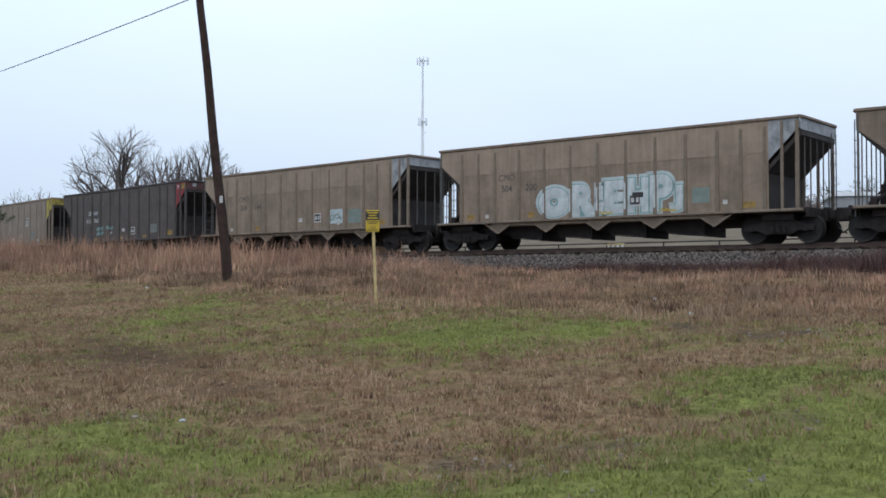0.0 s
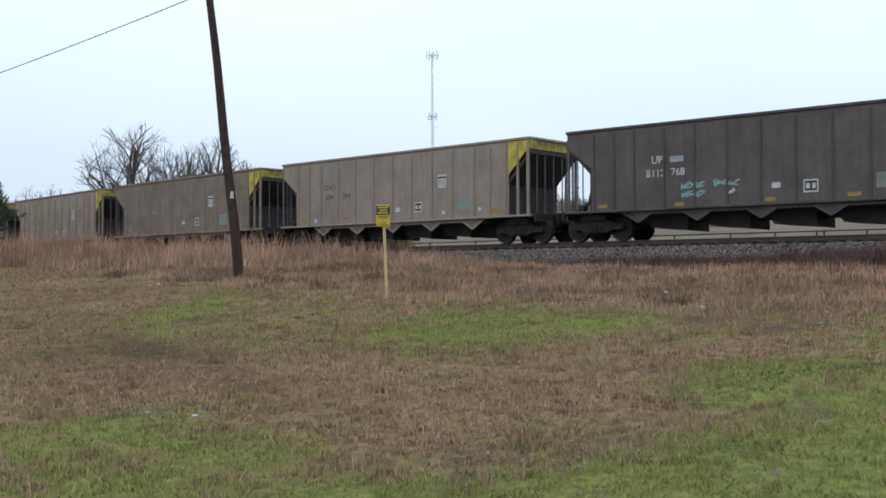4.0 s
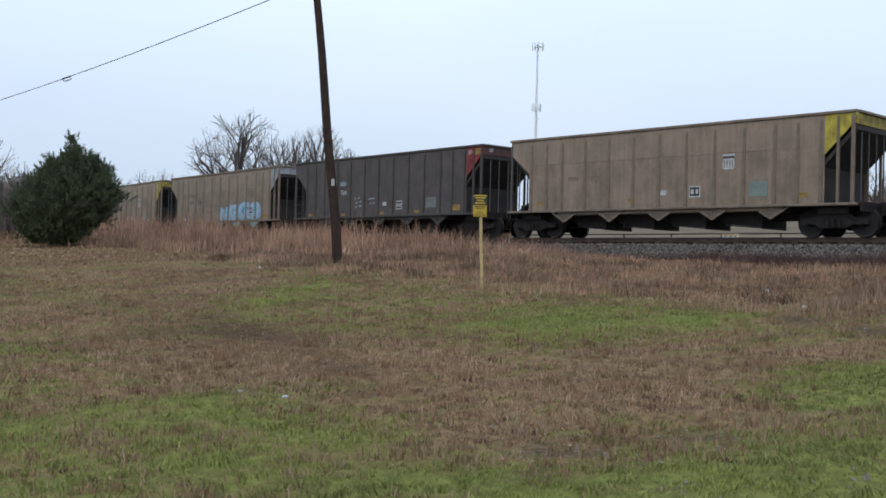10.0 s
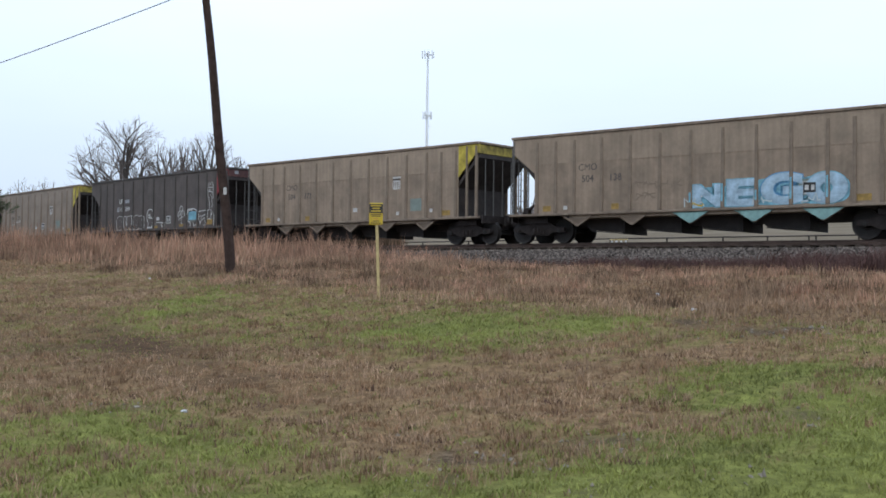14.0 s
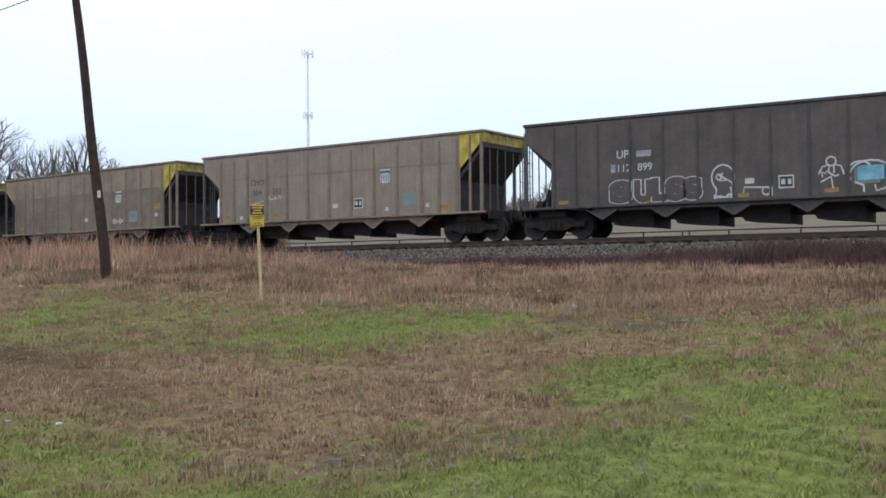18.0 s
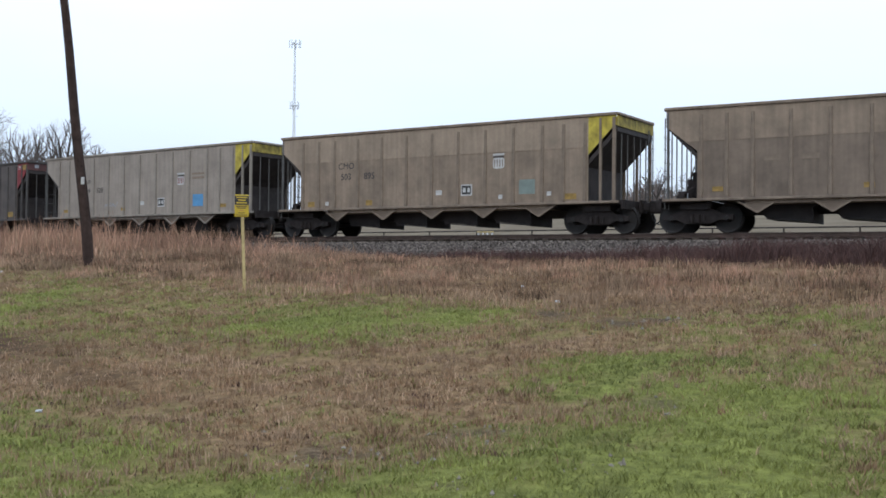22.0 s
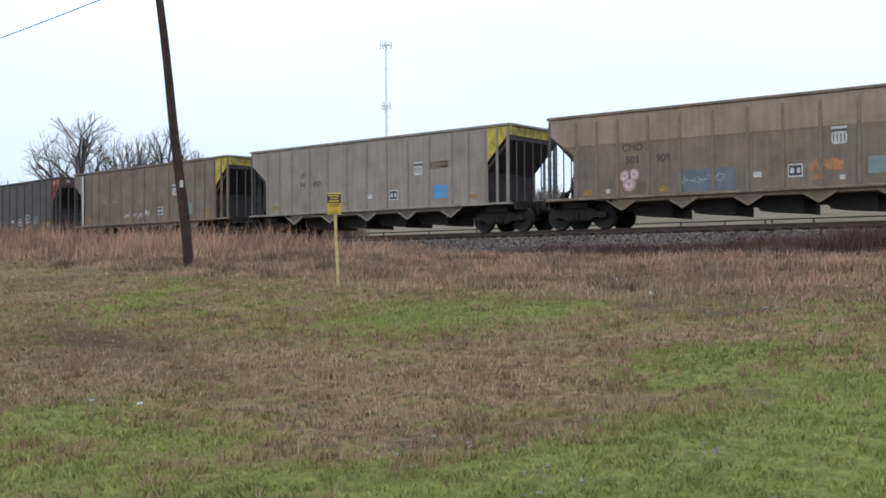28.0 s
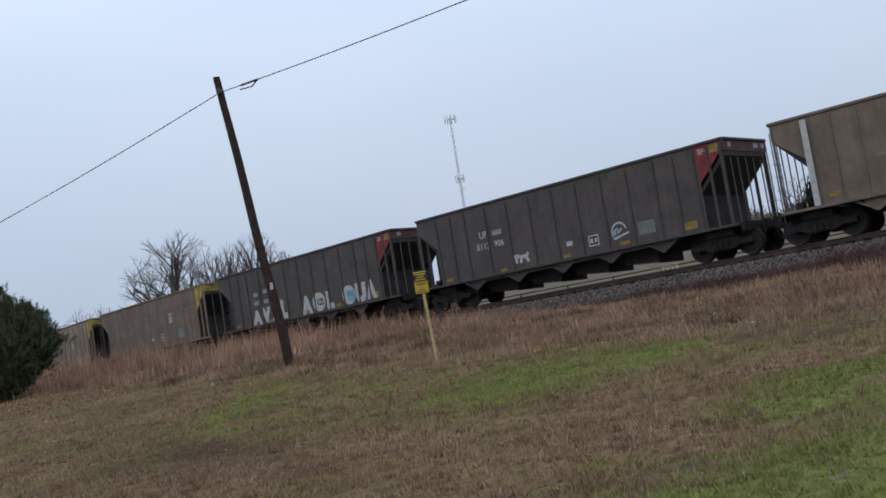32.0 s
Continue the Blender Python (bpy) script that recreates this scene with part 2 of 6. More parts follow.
M = dict(
    tan=mat("weathered_tan_paint", (0.335, 0.256, 0.184), 0.75, var=0.16, scale=0.9, streak=0.30, bump=0.15, bscale=9, fine=0.12, objvar=0.06),
    pale=mat("faded_grey_tan_paint", (0.335, 0.282, 0.232), 0.75, var=0.14, scale=0.9, streak=0.28, bump=0.15, bscale=9, fine=0.12, objvar=0.06),
    tanlow=mat("grimy_lower_tan_paint", (0.292, 0.220, 0.158), 0.78, var=0.2, scale=1.1, streak=0.34, bump=0.15, bscale=9, fine=0.12, objvar=0.06),
    drab=mat("dirty_brown_paint", (0.215, 0.162, 0.120), 0.78, var=0.2, scale=0.9, streak=0.34, bump=0.15, bscale=9, fine=0.12, objvar=0.06),
    grey=mat("sooty_dark_grey_paint", (0.100, 0.080, 0.069), 0.7, var=0.22, scale=1.0, streak=0.32, bump=0.12, bscale=9, fine=0.15),
    yellow=mat("faded_yellow_paint", (0.54, 0.43, 0.055), 0.7, var=0.3, scale=3, streak=0.3),
    silver=mat("dull_silver_paint", (0.34, 0.35, 0.36), 0.6, var=0.3, scale=3, streak=0.35),
    red=mat("faded_red_paint", (0.27, 0.035, 0.040), 0.75, var=0.3, scale=3, streak=0.3),
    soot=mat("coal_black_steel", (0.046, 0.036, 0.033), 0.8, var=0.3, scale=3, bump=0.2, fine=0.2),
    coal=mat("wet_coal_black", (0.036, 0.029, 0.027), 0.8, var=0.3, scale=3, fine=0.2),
    iron=mat("greasy_dark_iron", (0.044, 0.036, 0.034), 0.85, metal=0.0, var=0.3, scale=4, fine=0.2),
    tread=mat("worn_wheel_steel", (0.022, 0.018, 0.016), 0.7, metal=0.1, var=0.2, scale=6),
    white=mat("dirty_white_paint", (0.60, 0.59, 0.56), 0.7, var=0.2, scale=4),
    black=mat("black_paint", (0.03, 0.028, 0.027), 0.6, var=0.2, scale=4),
    faint=mat("faint_old_lettering", (0.1, 0.085, 0.075), 0.8, var=0.2, scale=4),
    cyan=mat("sky_blue_spray_paint", (0.20, 0.46, 0.57), 0.6, var=0.35, scale=2.6),
    periwinkle=mat("pale_blue_spray_paint", (0.40, 0.56, 0.68), 0.6, var=0.3, scale=2.6, streak=0.2),
    slate=mat("grey_blue_sprayed_paint", (0.16, 0.17, 0.19), 0.7, var=0.2, scale=2),
    mint=mat("pale_green_spray_paint", (0.52, 0.60, 0.60), 0.6, var=0.2, scale=2.5),
    blue=mat("bright_blue_square_paint", (0.10, 0.32, 0.58), 0.6, var=0.15, scale=3),
    teal=mat("pale_teal_square_paint", (0.225, 0.28, 0.25), 0.7, var=0.15, scale=3),
    ochre=mat("dull_ochre_reflector", (0.36, 0.225, 0.055), 0.7, var=0.35, scale=5, streak=0.3),
    soiled=mat("soiled_yellow_end_paint", (0.36, 0.28, 0.05), 0.75, var=0.5, scale=2.2, streak=0.45),
    dun=mat("dusty_grey_brown_paint", (0.300, 0.240, 0.186), 0.75, var=0.14, scale=0.9, streak=0.26, bump=0.15, bscale=9, fine=0.12, objvar=0.06),
    maroon=mat("dark_maroon_end_paint", (0.105, 0.042, 0.038), 0.75, var=0.3, scale=3, streak=0.3),
    ash=mat("grey_green_square_paint", (0.20, 0.215, 0.195), 0.7, var=0.2, scale=3),
    frost=mat("frosty_white_spray_paint", (0.60, 0.65, 0.65), 0.6, var=0.22, scale=2.2, streak=0.15),
    aqua=mat("thin_green_blue_spray_paint", (0.24, 0.42, 0.40), 0.6, var=0.25, scale=2.5),
    orange=mat("faded_orange_paint", (0.48, 0.22, 0.09), 0.7, var=0.25, scale=4),
    pink=mat("pale_pink_spray_paint", (0.55, 0.33, 0.32), 0.7, var=0.2, scale=4),
    rail=mat("rusty_rail_steel", (0.10, 0.065, 0.05), 0.6, metal=0.4, var=0.25, scale=3),
    shine=mat("worn_rail_head", (0.16, 0.14, 0.125), 0.6, metal=0.4, var=0.1, scale=5),
    tie=mat("creosoted_tie_wood", (0.075, 0.058, 0.045), 0.9, var=0.3, scale=5, objvar=0.25),
    ballast=mat("grey_ballast_stone", (0.185, 0.155, 0.135), 0.9, var=0.25, scale=9, island=0.8),
    pole=mat("dark_weathered_pole_wood", (0.058, 0.037, 0.030), 0.9, var=0.3, scale=6, streak=0.4, bump=0.5, bscale=30),
    wire=mat("dull_black_cable", (0.06, 0.06, 0.065), 0.6, var=0.1),
    signyel=mat("yellow_marker_plastic", (0.62, 0.43, 0.02), 0.5, var=0.12, scale=7),
    signpost=mat("cream_marker_post", (0.58, 0.45, 0.20), 0.6, var=0.2, scale=7, streak=0.2),
    steel=mat("galvanised_steel", (0.42, 0.43, 0.44), 0.45, metal=0.6, var=0.15, scale=6),
    # tower steel is painted near sky white in place of haze
    tower=mat("haze_paled_tower_steel", (0.93, 0.97, 1.0), 0.7, var=0.06, scale=2),
    signwhite=mat("white_road_sign_sheet", (0.66, 0.67, 0.68), 0.5, var=0.08, scale=5),
    asphalt=mat("wet_asphalt", (0.09, 0.092, 0.095), 0.25, var=0.2, scale=3, fine=0.2),
    # bark, twigs and brush carry some haze as a lighter base colour
    bark=mat("hazed_grey_brown_bark", (0.086, 0.073, 0.066), 0.9, var=0.2, scale=3, island=0.2),
    twig=mat("thin_hazed_grey_twigs", (0.145, 0.124, 0.114), 0.9, var=0.2, scale=3, island=0.3),
    brush=mat("hazed_reddish_grey_brush", (0.235, 0.192, 0.170), 0.9, var=0.25, scale=0.6, island=0.45),
    cedar=mat("dark_cedar_foliage", (0.076, 0.098, 0.043), 0.8, var=0.35, scale=1.5, island=0.5),
    tall=mat("russet_tall_grass", (0.470, 0.278, 0.188), 0.9, var=0.45, scale=0.6, island=0.4),
    straw=mat("straw_grass", (0.41, 0.280, 0.184), 0.9, var=0.3, scale=0.6, island=0.38),
    turf=mat("fresh_green_grass", (0.244, 0.262, 0.062), 0.8, var=0.3, scale=0.9, island=0.24),
    dry=mat("brown_cut_grass", (0.328, 0.206, 0.122), 0.9, var=0.32, scale=1.3, island=0.42),
    # rib paints darker than the sheets hold stains and the ribs' side shade
    ribtan=mat("stained_shaded_tan_rib_paint", (0.245, 0.186, 0.136), 0.8, var=0.25, scale=1.5, streak=0.35),
    ribpale=mat("stained_shaded_pale_rib_paint", (0.30, 0.26, 0.215), 0.8, var=0.2, scale=1.5, streak=0.3),
    ribgrey=mat("stained_shaded_dark_rib_paint", (0.08, 0.07, 0.064), 0.8, var=0.25, scale=1.5, streak=0.3),
    rod=mat("dull_grey_steel_rod", (0.10, 0.095, 0.09), 0.6, var=0.2, scale=4),
    umber=mat("dark_umber_grass", (0.172, 0.113, 0.071), 0.9, var=0.3, scale=0.9, island=0.5),
    weed=mat("dark_reddish_weeds", (0.112, 0.062, 0.054), 0.9, var=0.3, scale=0.8, island=0.4),
    shed=mat("pale_grey_sheet_metal", (0.31, 0.325, 0.34), 0.6, var=0.1, scale=1.5, streak=0.15),
    rock=mat("pale_limestone_scrap", (0.30, 0.26, 0.215), 0.9, var=0.3, scale=8),
    litter=mat("white_litter", (0.55, 0.57, 0.6), 0.6, var=0.1, scale=9),
    water=mat("still_puddle_water", (0.05, 0.045, 0.035), 0.06, var=0.1),
)


# ---- small mesh tools ----
def add_box(bm, x0, x1, y0, y1, z0, z1, bev=0.0):
    r = bmesh.ops.create_cube(bm, size=1.0)
    for v in r["verts"]:
        v.co = Vector(((x0 + x1) / 2 + v.co.x * (x1 - x0), (y0 + y1) / 2 + v.co.y * (y1 - y0), (z0 + z1) / 2 + v.co.z * (z1 - z0)))
    if bev:
        bmesh.ops.bevel(bm, geom=list({e for v in r["verts"] for e in v.link_edges}), offset=bev, segments=1, affect="EDGES")


def add_prism(bm, pts, y0, y1):
    """A polygon in x, z drawn through from y0 to y1."""
    a = [bm.verts.new((x, y0, z)) for x, z in pts]
    b = [bm.verts.new((x, y1, z)) for x, z in pts]
    n = len(pts)
    bm.faces.new(a)
    bm.faces.new(b[::-1])
    for i in range(n):
        bm.faces.new((a[i], b[i], b[(i + 1) % n], a[(i + 1) % n]))
    bmesh.ops.recalc_face_normals(bm, faces=bm.faces)


def add_rod(bm, p, q, r0, r1=None, seg=8):
    p, q = Vector(p), Vector(q)
    r1 = r0 if r1 is None else r1
    ax = (q - p).normalized()
    u = ax.orthogonal().normalized()
    w = ax.cross(u)
    rings = []
    for c, r in ((p, r0), (q, r1)):
        rings.append([bm.verts.new(c + (u * math.cos(k * math.tau / seg) + w * math.sin(k * math.tau / seg)) * r) for k in range(seg)])
    for k in range(seg):
        bm.faces.new((rings[0][k], rings[0][(k + 1) % seg], rings[1][(k + 1) % seg], rings[1][k]))
    bm.faces.new(rings[0][::-1])
    bm.faces.new(rings[1])


def add_lathe(bm, prof, centre, seg=24):
    """A profile of (radius, y) turned about an axle along y."""
    rings = []
    for r, y in prof:
        rings.append([bm.verts.new((centre[0] + r * math.sin(k * math.tau / seg), centre[1] + y, centre[2] + r * math.cos(k * math.tau / seg))) for k in range(seg)])
    for a, b in zip(rings, rings[1:]):
        for k in range(seg):
            bm.faces.new((a[k], a[(k + 1) % seg], b[(k + 1) % seg], b[k]))
    bm.faces.new(rings[0][::-1])
    bm.faces.new(rings[-1])
    bmesh.ops.recalc_face_normals(bm, faces=bm.faces)


def mesh_of(name, build, material):
    bm = bmesh.new()
    build(bm)
    me = bpy.data.meshes.new(name)
    bm.to_mesh(me)
    bm.free()
    me.materials.append(material)
    return me


def part(name, bm, material, parent=None, label=""):
    me = bpy.data.meshes.new(name)
    bm.to_mesh(me)
    bm.free()
    me.materials.append(material)
    return piece(name, me, parent, label)


def piece(name, me, parent=None, label="", at=None):
    ob = new(name, me)
    ob.parent = parent
    if at is not None:
        ob.matrix_basis = at
    return tagged(ob, label)


def raw_mesh(name, verts, faces, material):
    me = bpy.data.meshes.new(name)
    me.from_pydata(verts, [], faces)
    me.materials.append(material)
    return me


# ---- ground: one sheet to the horizon ----
rng = np.random.default_rng(7)
GREEN = ((-5.04, 19.73, 0.66, 2.33, 1), (-3.69, 17.35, 1.15, 2.14, 0.35), (-5.24, 23.44, 0.78, 1.19, 0.5), (-0.12, 13.86, 1.05, 1.81, 1), (1.15, 14.86, 1.29, 1.63, 0.42), (-1.36, 16.09, 0.7, 2.18, 0.2),
         (2.05, 14.61, 0.48, 0.71, 0.7), (2.95, 9.41, 0.91, 0.89, 1), (3.65, 9.77, 0.56, 0.7, 0.6), (2.23, 8.84, 0.39, 0.47, 0.6), (3.18, 7.72, 0.54, 0.81, 0.7), (1.64, 6.95, 0.5, 0.59, 0.5), (2.12, 6.33, 0.72, 0.63, 1),
         (2.78, 6.47, 0.34, 0.66, 0.8), (0.93, 6.04, 0.5, 0.48, 1), (0.42, 5.78, 0.38, 0.21, 0.8), (1.5, 5.69, 0.48, 0.31, 1), (-2.78, 8.49, 0.63, 0.84, 0.8), (-1.61, 6.48, 0.72, 0.55, 1), (-0.85, 5.98, 0.49, 0.18, 0.8))
GREEN += ((-2.41, 6.82, 0.31, 0.47, 0.7), (-1.69, 8.2, 0.45, 0.6, 0.6), (-0.57, 6.85, 0.22, 0.45, 0.4), (-0.05, 5.89, 0.29, 0.21, 0.6), (1.9, 5.49, 0.57, 0.21, 0.9), (-11.25, 15.83, 0.63, 0.97, 0.7), (-8.79, 11.31, 1.24, 0.96, 1),
          (-10.53, 11.65, 0.9, 1.09, 0.8), (-9.6, 11.78, 2.4, 2.2, 0.5), (-12.5, 16.88, 2.2, 2.2, 0.6), (-8.5, 8.24, 2.5, 1.6, 1), (-5.6, 6.75, 2, 1.2, 1), (7.5, 13.35, 1.6, 2.4, 1), (9.5, 16.09, 2.4, 2.6, 1), (4.3, 7.4, 0.9, 1.2, 0.9), (0.0, 5.2, 4.5, 0.45, 0.9))
BROWN = ((-1.24, 10.64, 1.74, 1.54, 1), (0.45, 10.02, 1.08, 1.36, 1), (-0.07, 8.41, 0.68, 0.68, 0.8), (-4.02, 12.05, 0.82, 1.5, 1), (-6.18, 20.41, 1.04, 2.48, 0.7), (-2.26, 7.01, 0.2, 0.23, 0.9), (-0.37, 7.29, 0.32, 0.41, 0.8),
         (1.21, 7.86, 0.52, 0.46, 0.7), (1.42, 11.18, 0.85, 0.58, 0.6), (3.78, 8.81, 0.31, 0.42, 0.6), (-0.82, 6.47, 0.18, 0.22, 0.5), (1.71, 8.41, 0.23, 0.29, 0.6), (2.89, 11.44, 0.89, 0.87, 0.7), (-8.12, 14.75, 1.82, 2.07, 0.6))
MUD = ((-6.3, 17.5, 0.34, 0.5, 0.6), (-5.12, 15.74, 0.26, 0.45, 0.8), (-4.55, 14.75, 0.28, 0.45, 1.0), (-3.98, 13.8, 0.32, 0.5, 1.15), (-3.3, 12.55, 0.3, 0.45, 0.8), (-2.7, 11.5, 0.26, 0.35, 0.5), (-5.6, 13.9, 0.6, 0.4, 0.5), (-2.18, 10.54, 0.41, 0.38, 0.6), (-1.44, 9.4, 0.26, 0.24, 0.5), (-0.08, 6.26, 0.17, 0.15, 0.6),
       (1.48, 9.64, 0.16, 0.18, 0.5), (0.72, 7.2, 0.16, 0.14, 0.5), (3.26, 14.14, 0.18, 0.6, 0.8), (3.82, 12.88, 0.2, 0.36, 0.8), (1.1, 8.34, 0.18, 0.15, 0.5), (-4.3, 13.2, 1.6, 1.8, 0.42), (4.45, 12.92, 0.16, 0.2, 0.6))
BARE = ((-2.72, 9.17, 0.15, 0.26, 1), (-0.09, 6.32, 0.13, 0.16, 0.8), (0.02, 7.05, 0.16, 0.20, 1), (0.30, 6.82, 0.22, 0.17, 1), (1.22, 7.10, 0.22, 0.18, 1), (1.02, 7.22, 0.12, 0.14, 0.9), (3.21, 13.95, 0.26, 0.75, 0.9),
        (3.78, 12.76, 0.25, 0.6, 1), (4.47, 12.92, 0.34, 0.45, 1), (2.74, 8.03, 0.16, 0.2, 1), (0.56, 6.49, 0.12, 0.14, 0.7), (1.75, 5.95, 0.12, 0.1, 0.7), (0.85, 5.75, 0.16, 0.09, 0.8))


def patch_noise(x, y, f, seed=0.0):
    return (np.sin(x * f + 1.7 * np.sin(y * f * 0.83 + seed) + seed) + np.sin(y * f * 1.13 + 1.4 * np.sin(x * f * 0.71 - seed) + 2.1 * seed)
            + 0.6 * np.sin((x + y) * f * 2.3 + seed * 3) + 0.6 * np.sin((x - y) * f * 2.7 - seed)) / 3.2


def patches(x, y, rows, spread=1.3):
    """Sum of soft-edged patches (x, y, half width, half depth, share)."""
    q = np.zeros(np.shape(x))
    for cx, cy, rx, ry, share in rows:
        q = q + share * np.exp(-(((x - cx) / rx / spread) ** 2 + ((y - cy) / ry / spread) ** 2) ** 1.15)
    return q


def cover(x, y):
    """Shares of green growth, of bare soil and of trodden mud on the mown bank."""
    wx, wy = x + 0.12 * patch_noise(x, y, 3.3, 0.7), y + 0.25 * patch_noise(x, y, 2.9, 1.9)
    g = 0.25 + 0.66 * np.minimum(patches(wx, wy, GREEN), 1.15) - 0.38 * np.minimum(patches(wx, wy, BROWN), 1)
    g = g + 0.12 * patch_noise(x, y, 0.9, 0.4) + 0.28 * patch_noise(x, y, 2.7, 1.3) + 0.28 * patch_noise(x, y, 6.7, 2.2) + 0.30 * patch_noise(x, y, 15.1, 0.2) - 0.14 * sstep(np.hypot(x, y), 18, 30)
    b = -0.1 + 1.1 * patches(wx, wy, BARE, 1.0) + 0.35 * patch_noise(x, y, 9.0, 0.9)
    m = -0.05 + 0.9 * patches(wx, wy, MUD, 1.6)
    m = m + (0.3 * patch_noise(x, y, 3.1, 0.6) + 0.2 * patch_noise(x, y, 8.0, 1.6)) * sstep(m, 0.02, 0.2)
    s, d = track_coords(x, y)
    g = g - 1.5 * (1 - sstep(d + np.clip(3 - 0.35 * s, -3, 3) - 1.5 * patch_noise(x, y, 1.1, 3.3), 14.5, 19.5))
    return np.clip(g, 0, 1), np.clip(b, 0, 1), np.clip(m, 0, 1)


def axis(fine_lo, fine_hi, step, lo, hi, grow=1.16):
    a = list(np.arange(fine_lo, fine_hi + step / 2, step))
    st = step
    while a[-1] < hi:
        st *= grow
        a.append(a[-1] + st)
    st = step
    while a[0] > lo:
        st *= grow
        a.insert(0, a[0] - st)
    return np.array(a)


gx, gy = axis(-28, 20, 0.2, -2600, 2600), axis(3, 38, 0.2, -2600, 2900)
GXX, GYY = np.meshgrid(gx, gy)
GZZ = ground_z(GXX, GYY)
near = np.exp(-(np.hypot(GXX, GYY) / 60) ** 2)
gs, gd = track_coords(GXX, GYY)
GZZ = GZZ + near * sstep(gd, 4, 7) * (0.035 * patch_noise(GXX, GYY, 1.9, 0.2) + 0.025 * patch_noise(GXX, GYY, 5.3, 1.1) + 0.05 * patch_noise(GXX, GYY, 0.7, 2))
nx, ny = len(gx), len(gy)
gverts = np.stack([GXX.ravel(), GYY.ravel(), GZZ.ravel()], 1)
ii = (np.arange(ny - 1)[:, None] * nx + np.arange(nx - 1)[None]).ravel()
gfaces = np.stack([ii, ii + 1, ii + nx + 1, ii + nx], 1)
ground_me = bpy.data.meshes.new("ground")
ground_me.from_pydata(gverts.tolist(), [], gfaces.tolist())
cg, cb, cm = cover(gverts[:, 0], gverts[:, 1])
vs, vd = track_coords(gverts[:, 0], gverts[:, 1])
back_field = sstep(-vd, 5, 9)
att = ground_me.color_attributes.new("cover", "FLOAT_COLOR", "POINT")
att.data.foreach_set("color", np.stack([cg, cb, back_field, 1 - cm], 1).ravel())
ground_me.polygons.foreach_set("use_smooth", np.ones(len(gfaces), bool))
gm = bpy.data.materials.new("grassy_soil")
gm.use_nodes = True
N, Lk = gm.node_tree.nodes, gm.node_tree.links
g_bs = N["Principled BSDF"]
g_bs.inputs["Roughness"].default_value = 0.95
g_bs.inputs["Specular IOR Level"].default_value = 0.03
g_att = N.new("ShaderNodeVertexColor")
g_att.layer_name = "cover"
g_sep = N.new("ShaderNodeSeparateColor")
Lk.new(g_att.outputs["Color"], g_sep.inputs["Color"])
g_co = N.new("ShaderNodeTexCoord").outputs["Object"]


def g_noise(scale, detail):
    n = N.new("ShaderNodeTexNoise")
    n.inputs["Scale"].default_value, n.inputs["Detail"].default_value = scale, detail
    Lk.new(g_co, n.inputs["Vector"])
    return n.outputs["Fac"]


def g_mix(a, b, fac):
    k = N.new("ShaderNodeMix")
    k.data_type = "RGBA"
    for sock, v in (("A", a), ("B", b)):
        if isinstance(v, tuple):
            k.inputs[sock].default_value = (*v, 1)
        else:
            Lk.new(v, k.inputs[sock])
    Lk.new(fac, k.inputs["Factor"])
    return k.outputs["Result"]


def g_range(v, a, b):
    r = N.new("ShaderNodeMapRange")
    r.inputs["From Min"].default_value, r.inputs["From Max"].default_value = a, b
    Lk.new(v, r.inputs["Value"])
    return r.outputs["Result"]


dead = g_mix((0.112, 0.070, 0.039), (0.278, 0.183, 0.100), g_range(g_noise(9, 8), 0.32, 0.68))
lush = g_mix((0.104, 0.112, 0.032), (0.214, 0.226, 0.062), g_range(g_noise(11, 8), 0.32, 0.68))
soil = g_mix((0.058, 0.040, 0.027), (0.180, 0.132, 0.090), g_range(g_noise(24, 6), 0.45, 0.68))
pale = g_mix((0.135, 0.108, 0.076), (0.20, 0.163, 0.118), g_range(g_noise(0.3, 8), 0.3, 0.7))
c1 = g_mix(dead, lush, g_sep.outputs["Red"])
mud = g_mix((0.120, 0.074, 0.044), (0.052, 0.033, 0.021), g_range(g_noise(7, 8), 0.35, 0.65))
c1 = g_mix(mud, c1, g_att.outputs["Alpha"])
c2 = g_mix(c1, soil, g_sep.outputs["Green"])
c3 = g_mix(c2, pale, g_sep.outputs["Blue"])
Lk.new(c3, g_bs.inputs["Base Color"])
g_b = N.new("ShaderNodeBump")
g_b.inputs["Strength"].default_value, g_b.inputs["Distance"].default_value = 0.8, 0.05
Lk.new(g_noise(26, 6), g_b.inputs["Height"])
Lk.new(g_b.outputs["Normal"], g_bs.inputs["Normal"])
ground_me.materials.append(gm)
ground = tagged(new("ground", ground_me), "mown grassy bank with green and brown patches", "ground", kind="structure")


def lift(x, y):
    """Height of the ground sheet with its small unevenness."""
    s, d = track_coords(x, y)
    nr = np.exp(-(np.hypot(x, y) / 60) ** 2)
    return ground_z(x, y) + nr * sstep(d, 4, 7) * (0.035 * patch_noise(x, y, 1.9, 0.2) + 0.025 * patch_noise(x, y, 5.3, 1.1) + 0.05 * patch_noise(x, y, 0.7, 2))


